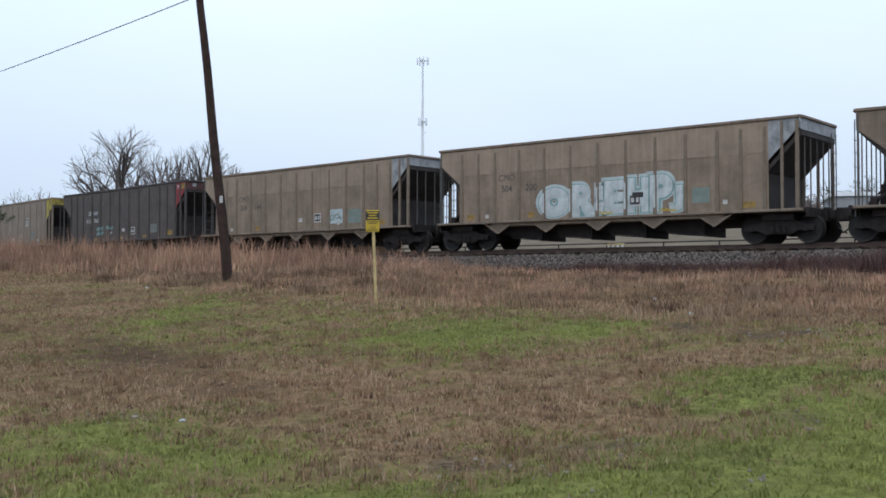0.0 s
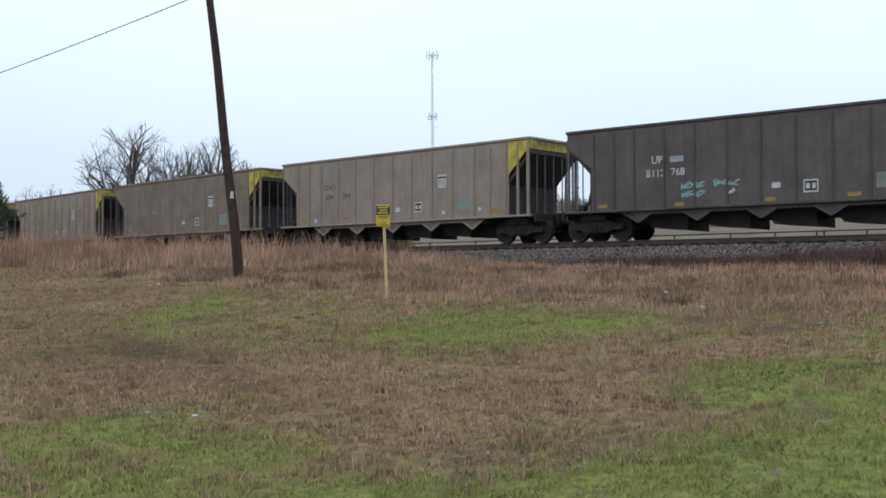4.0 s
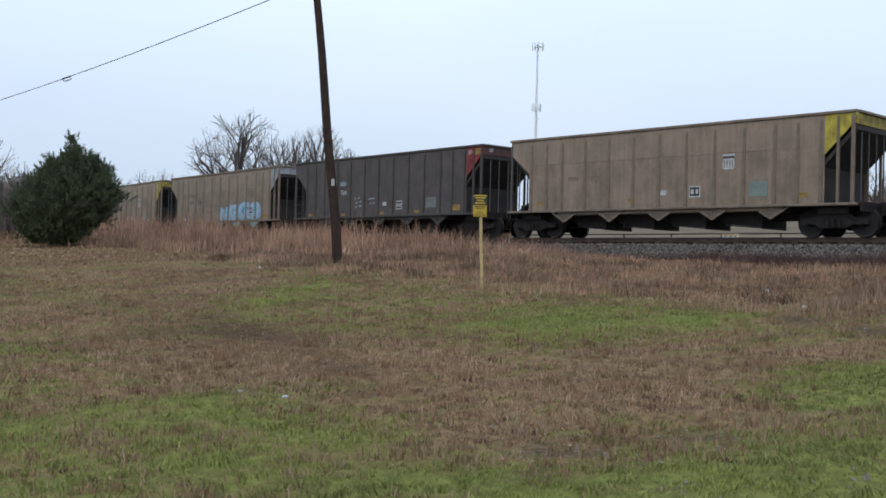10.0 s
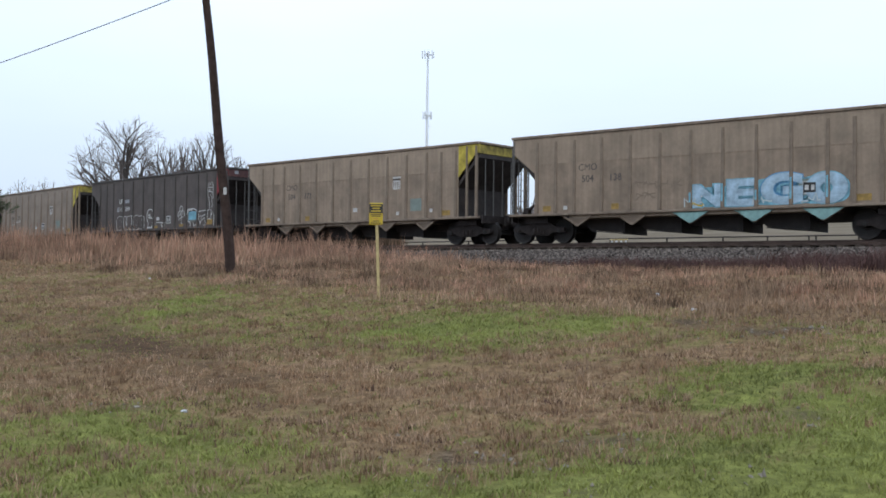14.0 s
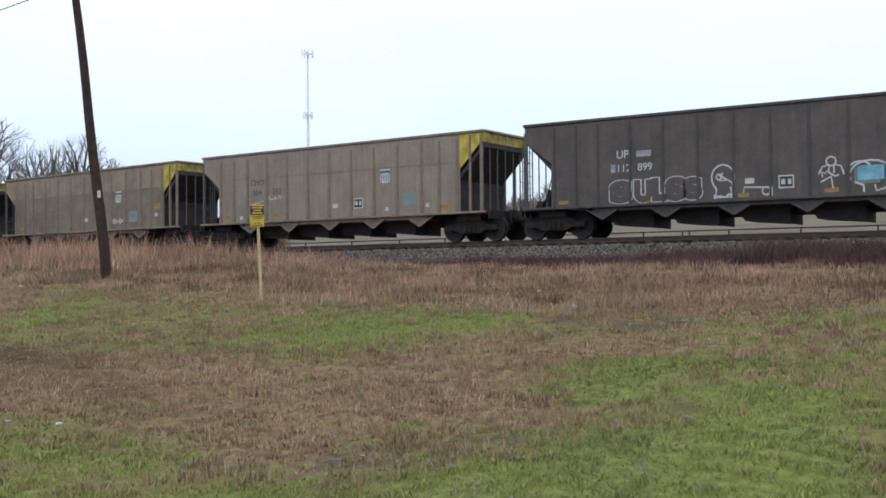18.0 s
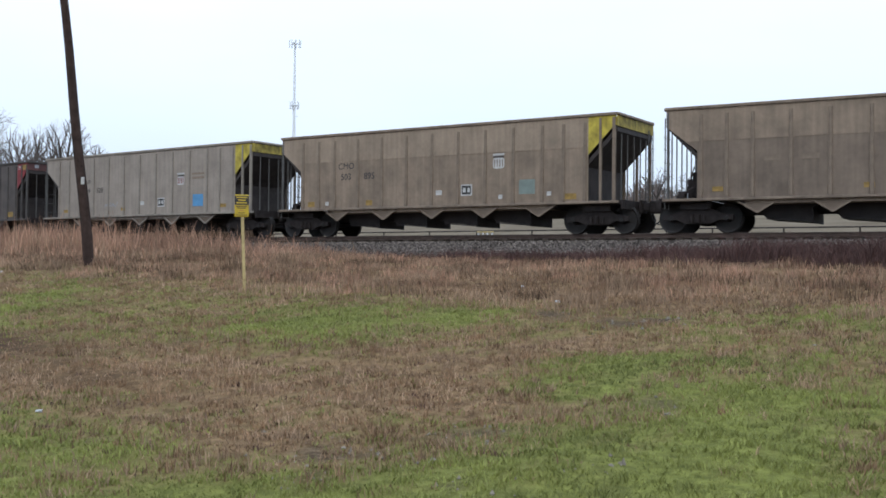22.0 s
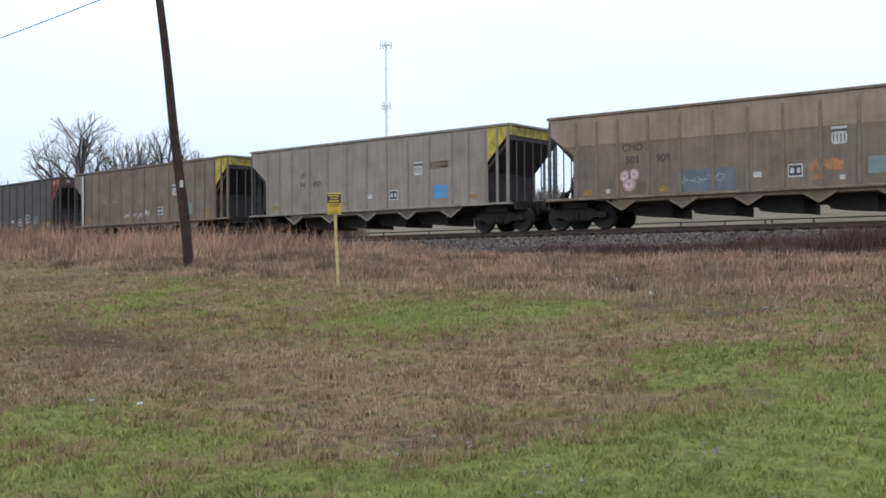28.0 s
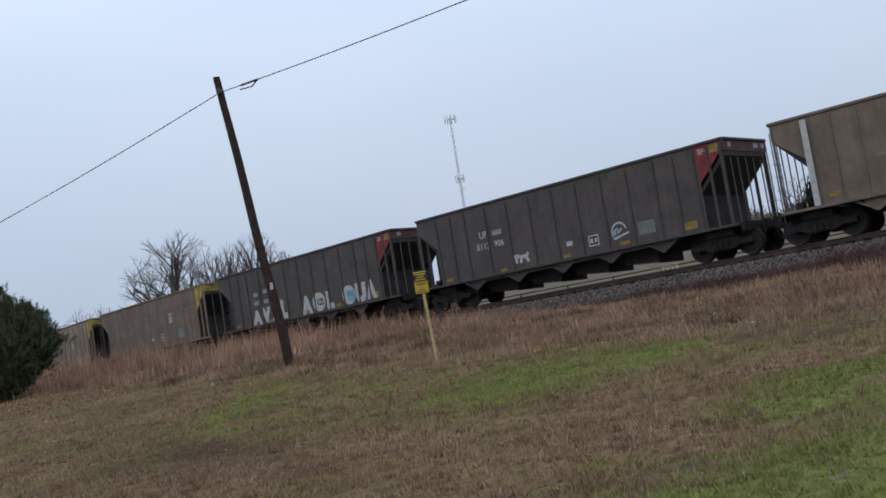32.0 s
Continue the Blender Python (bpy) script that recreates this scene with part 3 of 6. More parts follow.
# ---- grass ----
def blades(name, x, y, hgt, wid, material, label, bend=0.35, sink=0.02):
    """Thin two-piece blades with their feet in the ground."""
    n = len(x)
    z = lift(x, y) - sink
    a, b = rng.uniform(0, math.tau, n), rng.uniform(0, math.tau, n)
    ux, uy = np.cos(a) * wid / 2, np.sin(a) * wid / 2
    lx, ly = np.cos(b) * hgt * bend * rng.uniform(0.2, 1, n), np.sin(b) * hgt * bend * rng.uniform(0.2, 1, n)
    v = np.empty((n, 5, 3))
    v[:, 0] = np.stack([x - ux, y - uy, z], 1)
    v[:, 1] = np.stack([x + ux, y + uy, z], 1)
    v[:, 2] = np.stack([x + ux * .8 + lx * .35, y + uy * .8 + ly * .35, z + hgt * .6], 1)
    v[:, 3] = np.stack([x - ux * .8 + lx * .35, y - uy * .8 + ly * .35, z + hgt * .6], 1)
    v[:, 4] = np.stack([x + lx, y + ly, z + hgt], 1)
    k = np.arange(n)[:, None] * 5
    loops = np.concatenate([k + [0, 1, 2, 3], k + [3, 2, 4]], 1).ravel()
    starts = (np.arange(n)[:, None] * 7 + [0, 4]).ravel()
    me = bpy.data.meshes.new(name)
    me.vertices.add(n * 5)
    me.vertices.foreach_set("co", v.ravel())
    me.loops.add(n * 7)
    me.loops.foreach_set("vertex_index", loops.astype(np.int32))
    me.polygons.add(n * 2)
    me.polygons.foreach_set("loop_start", starts.astype(np.int32))
    me.update(calc_edges=True)
    me.validate()
    me.materials.append(material)
    return tagged(new(name, me), label, "grass", kind="stuff")


def fan(n, r0, r1, a0, a1, power=1.0):
    """Random places in the fan that the camera overlooks, denser near it."""
    r = r0 + (r1 - r0) * rng.random(n) ** power
    a = np.radians(rng.uniform(a0, a1, n))
    return -np.sin(a) * r, np.cos(a) * r


# the road: azimuth of its far and near edges by distance
ROAD_R, ROAD_L, ROAD_N = (12, 20, 25.5, 29, 34, 48, 90, 170, 300), (80, 62, 57, 55, 53, 50.4, 48.3, 47.2, 46.8), (58, 50.6, 48.6, 47.55, 46.7, 45.6, 44.9, 44.7, 44.6)


def off_road(x, y):
    return np.degrees(np.arctan2(-x, y)) < np.interp(np.hypot(x, y), ROAD_R, ROAD_N) + 0.15


fx, fy = fan(560000, 4.6, 34, -34, 54, 1.1)
PUDDLES = ((.34, 1.04, .34, 1), (-.06, .16, .12, 2))
POOL_A, POOL_B = np.array((-15.0, 15.6)), np.array((-10.0, 11.8))
u_ = (POOL_B - POOL_A) / np.linalg.norm(POOL_B - POOL_A)
along = ((fx - POOL_A[0]) * u_[0] + (fy - POOL_A[1]) * u_[1]) / np.linalg.norm(POOL_B - POOL_A)
across = -(fx - POOL_A[0]) * u_[1] + (fy - POOL_A[1]) * u_[0]
dry_land = off_road(fx, fy)
for q0, q1, wide, _ in PUDDLES:
    dry_land &= ~((along > q0) & (along < q1) & (np.abs(across) < wide * 0.9) & (rng.random(len(fx)) < 0.93))
fs, fd = track_coords(fx, fy)
fg, fb, fm = cover(fx, fy)
pick = rng.random(len(fx))
keep = (fd > 13.0) & (pick < 1 - 0.9 * fb - 0.6 * fm) & dry_land
size = (0.75 + 0.5 * rng.random(len(fx)) + 0.25 * patch_noise(fx, fy, 2.3, 0.5)) * (1 + 0.55 * patch_noise(fx, fy, 13.0, 1.5)) * (1 + 0.35 * patch_noise(fx, fy, 29.0, 0.5))
is_green = keep & (rng.random(len(fx)) < fg * 1.1)
is_dry = keep & ~is_green
far_w = 1 + np.hypot(fx, fy) / 12
m1 = is_green
blades("green_grass", fx[m1], fy[m1], 0.045 * size[m1], 0.0065 * far_w[m1], M["turf"], "fresh green winter grass, short and uneven", 0.9)
pale_side = sstep(np.hypot(fx, fy), 14, 20) * sstep(-fx, 2, 5)
m1 = is_dry & (rng.random(len(fx)) < 0.66 - 0.36 * pale_side)
blades("brown_grass", fx[m1], fy[m1], 0.036 * size[m1], 0.0065 * far_w[m1], M["dry"], "short brown cut grass, dead and matted", 1.2)
m2 = is_dry & ~m1 & (rng.random(len(fx)) < 0.6 + 0.4 * pale_side)
blades("straw_grass", fx[m2], fy[m2], 0.05 * size[m2], 0.0055 * far_w[m2], M["straw"], "pale straw-coloured grass stems among brown turf", 1.0)

# tufts that stand above the turf
for name, n_tuft, lo, hi, mat_, lab in (("grass_tufts", 3200, 0.05, 0.12, "dry", "taller brown tufts standing in the turf"), ("pale_tufts", 2600, 0.05, 0.11, "straw", "pale straw tufts catching the light in the turf"),
                                       ("dark_tufts", 800, 0.03, 0.07, "weed", "small dark dead tufts in the turf"), ("green_tufts", 2200, 0.04, 0.09, "turf", "bright green tufts in the turf")):
    tx, ty = fan(n_tuft, 5, 27, -32, 48, 0.8)
    rep = rng.integers(10, 26, len(tx))
    ux, uy = np.repeat(tx, rep), np.repeat(ty, rep)
    sp = np.repeat(rng.uniform(0.02, 0.07, len(tx)), rep)
    ux, uy = ux + rng.normal(0, 1, len(ux)) * sp * 1.4, uy + rng.normal(0, 1, len(ux)) * sp
    us, ud = track_coords(ux, uy)
    ug, ub, um = cover(ux, uy)
    ok = (ud > 14) & (ub < 0.3) & (um < 0.5) & ((ug > 0.4) if name == "green_tufts" else (ug < 0.75))
    blades(name, ux[ok], uy[ok], rng.uniform(lo, hi, ok.sum()), 0.006 + 0.00035 * np.hypot(ux[ok], uy[ok]), M[mat_], lab, 0.6)


def weed_reach(x, y, s):
    """How far from the track's middle the low dark weeds reach."""
    return np.interp(s, [-14, -2, 4, 9, 14, 36], [5.0, 6.6, 8.2, 9.6, 12.0, 12.5]) + 1.2 * patch_noise(x, y, 0.8, 2.2)


def strip(n, s0, s1, d0, d1):
    s, d = rng.uniform(s0, s1, n), rng.uniform(d0, d1, n)
    h = PSI + s / RN
    return CX - (RAD + d) * np.cos(h), CY - (RAD + d) * np.sin(h), s, d


# uncut grass between the turf and the ballast
hx, hy, hs, hd = strip(210000, -75, 34, 3.9, 20.5)
edge = np.interp(hs, [-40, -10, -3, 6, 9, 13], [16.4, 16.7, 17.6, 19.0, 19.8, 20.5]) + 0.9 * patch_noise(hx, hy, 1.1, 3.3)
clump = 0.5 + 0.5 * patch_noise(hx, hy, 1.3, 0.7) + 0.5 * patch_noise(hx, hy, 4.1, 0.3) + 0.35 * patch_noise(hx, hy, 8.3, 1.9)
clump = np.clip(clump, 0, 1.2)
right = sstep(hs, -12, 2)
prob = (0.3 + 0.7 * clump) * (1 - sstep(hd, edge - 0.8, edge)) * (1 - 0.35 * right * sstep(hd, 9, 13))
low = right * (1 - sstep(hd, weed_reach(hx, hy, hs) - 1.2, weed_reach(hx, hy, hs) + 0.4))
ok = rng.random(len(hx)) < prob * (1 - 0.88 * low)
hgt = (0.32 + 0.90 * clump) * (1 - right) * (1 - 0.62 * sstep(hd, 10, 16)) + (0.05 + 0.13 * clump) * right * (1 - 0.3 * sstep(hd, 13, 19))
hgt = hgt * rng.uniform(0.55, 1.25, len(hx)) * (1 + 0.6 * right * patch_noise(hx, hy, 1.6, 2.7))
far_w = 0.009 + 0.00040 * np.hypot(hx, hy)
r1 = rng.random(len(hx))
red = ok & (r1 < np.interp(hd, [4, 11, 14, 19], [0.85, 0.75, 0.6, 0.4]) + 0.3 * patch_noise(hx, hy, 0.8, 1.2) * right)
blades("russet_tall_grass", hx[red], hy[red], hgt[red], far_w[red], M["tall"], "russet dead tall grass along the track", 0.3 + 0.6 * right[red])
oth = ok & ~red
blades("straw_tall_grass", hx[oth], hy[oth], hgt[oth] * 0.85, far_w[oth], M["straw"], "straw-coloured uncut grass at the foot of the track bed", 0.4 + 0.7 * right[oth])
# darker matted grass along the foot of the uncut strip, and pale clumps at its edge
hx, hy, hs, hd = strip(80000, -40, 24, 8.5, 20.5)
edge = np.interp(hs, [-40, -10, -3, 6, 9, 13], [16.4, 16.7, 17.6, 19.0, 19.8, 20.5]) + 0.9 * patch_noise(hx, hy, 1.1, 3.3)
ok = rng.random(len(hx)) < sstep(hd, edge - 5.0 - 4 * sstep(hs, -4, 4), edge - 2.6) * (1 - sstep(hd, edge - 0.9, edge - 0.2)) * np.clip((0.55 - 0.25 * sstep(hs, -4, 4)) + 0.9 * patch_noise(hx, hy, 1.7, 2.0), 0, 1)
blades("umber_grass", hx[ok], hy[ok], rng.uniform(0.10, 0.27, ok.sum()) * (1 - 0.5 * sstep(hs[ok], -4, 4)), 0.018 + 0 * hx[ok], M["umber"], "dark matted grass at the foot of the uncut strip", 0.6)
for name, n_clump, d0, d1, mat_, lab in (("straw_clumps", 420, 10.5, 20.2, "straw", "pale straw clumps in the uncut grass beside the turf"), ("russet_clumps", 420, 7.5, 19.0, "tall", "russet clumps in the low uncut grass"), ("umber_clumps", 380, 7.0, 19.0, "umber", "dark matted clumps in the low uncut grass")):
    cx_, cy_, cs_, cd_ = strip(n_clump, -8, 22, d0, d1)
    ok = (cd_ < np.interp(cs_, [-10, -3, 6, 9, 13], [16.7, 17.6, 19.0, 19.8, 20.5]) + 0.6) & (rng.random(n_clump) < np.clip(0.6 + 0.9 * patch_noise(cx_, cy_, 0.9, 1.0 + n_clump), 0, 1))
    cx_, cy_ = cx_[ok], cy_[ok]
    wide = np.repeat(rng.uniform(0.12, 0.34, len(cx_)), 70)
    tall = np.repeat(rng.uniform(0.5, 1.2, len(cx_)), 70)
    hx, hy = np.repeat(cx_, 70) + rng.normal(0, 1, 70 * len(cx_)) * wide, np.repeat(cy_, 70) + rng.normal(0, 1, 70 * len(cx_)) * wide * 0.7
    blades(name, hx, hy, rng.uniform(0.10, 0.28, len(hx)) * tall, 0.013 + 0 * hx, M[mat_], lab, 0.55)
hx, hy, hs, hd = strip(26000, -150, -72, 4.5, 15)
blades("far_tall_grass", hx, hy, rng.uniform(0.2, 0.6, len(hx)), 0.05 + 0 * hx, M["tall"], "russet tall grass beside the far track", 0.3)

# dark weeds at the foot of the ballast
hx, hy, hs, hd = strip(230000, -14, 36, 3.9, 13.0)
reach = weed_reach(hx, hy, hs)
keep = rng.random(len(hx)) < (0.3 + 0.7 * sstep(hs, -2, 6)) * sstep(hd, 4.2, 4.8 + 0.6 * patch_noise(hx, hy, 1.3, 0.2)) * (1 - sstep(hd, reach - 1.6, reach)) * np.clip(0.6 + 0.8 * patch_noise(hx, hy, 0.9, 3.0) + 0.4 * patch_noise(hx, hy, 3.1, 1.0), 0, 1)
blades("dark_weeds", hx[keep], hy[keep], rng.uniform(0.16, 0.42, keep.sum()) * (1 + 0.55 * patch_noise(hx[keep], hy[keep], 1.5, 0.5)) * (1 + 0.7 * sstep(hs[keep], 4, 14)), 0.017 + 0 * hx[keep], M["weed"], "dark reddish low weeds at the foot of the ballast", 0.9)

# tall dark grass added beyond the track, where the field falls away, to hide the sky below the cars
hx, hy, hs, hd = strip(60000, -95, -6, -10.0, -4.2)
ok = np.degrees(np.arctan2(-hx, hy)) > 2.6 + 0.8 * patch_noise(hx, hy, 1.1, 0.4)
blades("far_side_grass", hx[ok], hy[ok], rng.uniform(0.7, 2.3, ok.sum()), 0.045 + 0 * hx[ok], M["umber"], "dark grass added behind the track to close the gap below cars", 0.3)

# mown slope further off
hx, hy = fan(110000, 30, 75, 10, 52, 1.0)
hs, hd = track_coords(hx, hy)
ok = (hd > 14.5) & off_road(hx, hy)
hx, hy = hx[ok], hy[ok]
half = rng.random(len(hx)) < 0.75
blades("far_brown_grass", hx[half], hy[half], rng.uniform(0.04, 0.10, half.sum()), 0.04 + 0 * hx[half], M["dry"], "brown mown grass on the far slope", 1.0)
blades("far_straw_grass", hx[~half], hy[~half], rng.uniform(0.05, 0.12, (~half).sum()), 0.035 + 0 * hx[~half], M["straw"], "straw-coloured mown grass on the far slope", 1.0)

# undergrowth below the brush
ua = rng.uniform(26.3, 42.6, 130000)
ur = 50 + 3.2 * (ua - 27) + rng.uniform(0, 18, len(ua)) + 0.7 * np.maximum(0, ua - 37) ** 2
hx, hy = -np.sin(np.radians(ua)) * ur, np.cos(np.radians(ua)) * ur
uh = ur * np.tan(np.radians(np.interp(ua, [27, 31, 35, 37.5, 39.5, 42.5], [3.4, 3.9, 3.6, 3.3, 2.7, 1.8]))) + EYE - ground_z(hx, hy)
blades("undergrowth", hx, hy, np.clip(uh, 0.5, 3.0) * rng.random(len(ua)) ** 0.7 * (0.85 + 0.4 * patch_noise(hx, hy, 0.6, 0.9)), 0.05 + 0 * hx, M["brush"], "dense reddish-grey undergrowth below the brush", 0.35)


# small broken stone in the bare spots
px, py = [], []
for cx, cy, rx, ry, _ in BARE:
    k = int(8 + 34 * rx)
    px.append(cx + rng.normal(0, rx * 1.1, k))
    py.append(cy + rng.normal(0, ry * 1.3, k))
px, py = np.concatenate(px), np.concatenate(py)
pr = rng.uniform(0.005, 0.015, len(px)) * np.where(np.hypot(px, py) > 11, 1.7, 1) * np.where(rng.random(len(px)) < 0.16, 2.0, 1)
pv = np.array([(1, 0, 0), (-1, 0, 0), (0, 1, 0), (0, -1, 0), (0, 0, 1), (0, 0, -1)], float)[None] * pr[:, None, None] * rng.uniform(0.6, 1.4, (len(px), 6, 1)) + rng.normal(0, 0.25, (len(px), 6, 3)) * pr[:, None, None]
pv += np.stack([px, py, lift(px, py) + 0.1 * pr], 1)[:, None]
pf = (np.arange(len(px))[:, None, None] * 6 + np.array([(0, 2, 4), (2, 1, 4), (1, 3, 4), (3, 0, 4), (2, 0, 5), (1, 2, 5), (3, 1, 5), (0, 3, 5)])[None]).reshape(-1, 3)
tagged(new("gravel", raw_mesh("gravel", pv.reshape(-1, 3).tolist(), pf.tolist(), M["rock"])), "small pale broken stones in bare spots of the turf", "gravel", kind="stuff")

# ---- track bed, ties and rails ----
def sweep(name, profile, s0, s1, step, material, closed=True):
    """A cross-section of (d, z) drawn along the track."""
    ss = np.arange(s0, s1 + step / 2, step)
    verts, faces, k = [], [], len(profile)
    for s in ss:
        for d, z in profile:
            x, y, h = on_track(s, d)
            verts.append((x, y, z))
    for i in range(len(ss) - 1):
        for j in range(k if closed else k - 1):
            a, b = i * k + j, i * k + (j + 1) % k
            faces.append((a, b, b + k, a + k))
    if closed:
        faces += [tuple(range(k))[::-1], tuple((len(ss) - 1) * k + j for j in range(k))]
    return raw_mesh(name, verts, faces, material)


bed = tagged(new("track_bed", sweep("track_bed", [(-4.6, RAIL - 1.3), (-3.6, RAIL - .82), (-1.75, RAIL - .27), (1.6, RAIL - .27), (3.4, RAIL - .79), (4.5, RAIL - 1.3)], -290, 130, 2.0, M["ballast"])),
             "grey crushed-stone ballast bed under the rails", "track bed", kind="structure")
bed.data.materials[0] = mat("ballast_fines", (0.125, 0.104, 0.088), 0.95, var=0.35, scale=22, bump=1.0, bscale=30, fine=0.35)
tie_me = mesh_of("tie", lambda bm: add_box(bm, -0.115, 0.115, -1.3, 1.3, -0.17, 0.0, 0.01), M["tie"])
track = tagged(new("railway_track"), "single railway track with rusty rails on dark wooden ties", "track", kind="structure")
for i in range(-200, 75):
    x, y, h = on_track(i * 0.53, 0)
    piece("tie", tie_me, track, "", pose(x, y, RAIL - .165, 0, 0, math.degrees(h) - 90))
for off in (-0.755, 0.755):
    prof = [(off - .07, RAIL - .165), (off - .07, RAIL - .15), (off - .012, RAIL - .13), (off - .012, RAIL - .045), (off - .036, RAIL - .035), (off - .036, RAIL - .004),
            (off + .036, RAIL - .004), (off + .036, RAIL - .035), (off + .012, RAIL - .045), (off + .012, RAIL - .13), (off + .07, RAIL - .15), (off + .07, RAIL - .165)]
    r = piece("rail", sweep("rail", prof, -290, 130, 1.5, M["rail"]), track, "rusty steel rail")
    piece("rail_head", sweep("rail_head", [(off - .033, RAIL - .0038), (off - .033, RAIL), (off + .033, RAIL), (off + .033, RAIL - .0038)], -290, 130, 1.5, M["shine"]), r, "worn bright running surface")

# loose stones on the shoulder
sx, sy, s_s, s_d = strip(72000, -60, 32, 1.5, 4.3)
keep = rng.random(len(sx)) < np.where(s_d > 3.4, 0.35, 1)
sx, sy, s_d = sx[keep], sy[keep], s_d[keep]
sz = np.interp(s_d, [1.5, 1.75, 3.4, 4.3], [RAIL - .28, RAIL - .29, RAIL - .79, RAIL - .82])
n = len(sx)
sr = rng.uniform(0.018, 0.045, n)
oct_v = np.array([(1, 0, 0), (-1, 0, 0), (0, 1, 0), (0, -1, 0), (0, 0, 1), (0, 0, -1)], float)
sv = oct_v[None] * sr[:, None, None] * rng.uniform(0.6, 1.3, (n, 6, 1)) + rng.normal(0, 0.2, (n, 6, 3)) * sr[:, None, None]
sv += np.stack([sx, sy, sz + 0.2 * sr], 1)[:, None]
of = np.array([(0, 2, 4), (2, 1, 4), (1, 3, 4), (3, 0, 4), (2, 0, 5), (1, 2, 5), (3, 1, 5), (0, 3, 5)])
sf = (np.arange(n)[:, None, None] * 6 + of[None]).reshape(-1, 3)
tagged(new("ballast_stones", raw_mesh("ballast_stones", sv.reshape(-1, 3).tolist(), sf.tolist(), M["ballast"])), "loose grey and tan ballast stones on the shoulder", "stones", kind="stuff")


# ---- coal hopper cars: x forward along the track, y away from the camera, z up from the railhead ----
LB, HT, SILL, HW = 7.3, 3.51, 0.95, 1.55
Z_IN, Z_OUT = [.60, .70, .82, .95, 2.3, 3.15, 3.38, 3.51], [.60, .74, .93, 1.06, 2.55, 3.35, 3.80, 3.96]


def zmap(z):
    """Body heights of the drawing to those of the taller cars."""
    return float(np.interp(z, Z_IN, Z_OUT)) if z > .6 else z

RIBS = (-6.13, -5.33, -4.53, -3.40, -2.27, -1.13, 0, 1.13, 2.27, 3.40, 4.53, 5.33, 6.13)
SHORT = "weathered tan ribbed hopper car with a silver end and "


def side_plate(bm, y0, y1):
    add_prism(bm, [(-6.25, SILL), (6.25, SILL), (6.25, 3.43), (-7.25, 3.43), (-7.25, 3.15), (-6.25, 2.3)], y0, y1)


def b_side(bm):
    side_plate(bm, -HW, -HW + .03)


def b_lower(bm):
    add_prism(bm, [(-6.25, SILL), (6.25, SILL), (6.25, 2.62), (-6.6, 2.62), (-6.25, 2.32)], -HW - .003, -HW - .0005)


def b_end(bm):
    add_prism(bm, [(7.18, 3.38), (7.18, 3.30), (4.56, 0.90), (4.6, 0.86), (7.22, 3.26), (7.22, 3.38)], -HW + .04, HW - .04)


def b_floor(bm):
    pts = [(-4.55, .78)]
    for k in range(-2, 3):
        pts += [(k * 2.2 - .35, .86), (k * 2.2, 1.5), (k * 2.2 + .35, .86)]
    add_prism(bm, [*pts, (4.55, .78)], -HW + .05, HW - .05)


def b_slope(bm):
    add_prism(bm, [(7.235, 3.22), (4.75, .80), (4.85, .76), (7.27, 3.14), (7.27, 3.22)], -HW + .06, HW - .06)


def b_wing(bm):
    add_prism(bm, [(6.253, 2.36), (7.13, 3.22), (7.25, 3.25), (7.25, 3.43), (6.253, 3.43)], -.015, .015)


def b_fascia(bm):
    add_box(bm, 7.272, 7.29, -HW, HW, 3.23, 3.43)


def b_chord(bm):
    add_box(bm, -LB, LB, -HW - .05, -HW + .06, 3.433, HT, .012)


def b_end_chord(bm):
    add_box(bm, LB - .06, LB + .05, -HW + .065, HW - .065, 3.433, HT - .005, .012)


def b_seam(bm):
    add_prism(bm, [(-6.6, 2.622), (6.24, 2.622), (6.24, 2.648), (-6.6, 2.648)], -HW - .012, -HW - .002)


def b_sill(bm):
    add_box(bm, -7.35, 7.35, -.075, .075, SILL - .09, SILL - .003, .015)


def b_rib(bm):
    add_prism(bm, [(-.075, 0), (-.05, -.07), (.05, -.07), (.075, 0)], SILL + .01, 3.32)
    for v in bm.verts:
        # narrower and shallower towards the top
        q = 1 if v.co.y < 2 else 0
        v.co = Vector((v.co.x * (.72 + .28 * q), v.co.z * (.35 + .65 * q), v.co.y))


def b_rib_thin(bm):
    add_box(bm, -.034, .034, -.036, 0, SILL + .01, 3.36)


def b_post(bm):
    add_box(bm, -.055, .055, -.045, .045, SILL, 3.38, .008)


def b_endpost(bm):
    add_box(bm, -.04, .04, -.04, .04, SILL, 3.38)


def b_thinpost(bm):
    add_box(bm, -.03, .03, -.03, .03, SILL, 3.38)


def b_endrod(bm):
    add_rod(bm, (0, 0, SILL), (0, 0, 3.36), .024, seg=6)


# black plate added to keep the opening below the end slope dark
def b_end_backing(bm):
    add_prism(bm, [(6.12, SILL), (6.17, SILL), (6.17, 2.05), (6.12, 2.0)], -HW + .07, HW - .07)


def b_platform(bm):
    add_box(bm, 6.2, 7.42, -1.5, 1.5, SILL - .12, SILL - .004)
    add_box(bm, 7.42, 7.5, -1.52, 1.52, SILL - .22, SILL + .02)


def b_spine(bm):
    add_box(bm, -7.4, 7.4, -.2, .2, .58, .82)
    add_box(bm, -6.9, -5.9, -1.2, 1.2, .70, .82)
    add_box(bm, 5.9, 6.9, -1.2, 1.2, .70, .82)


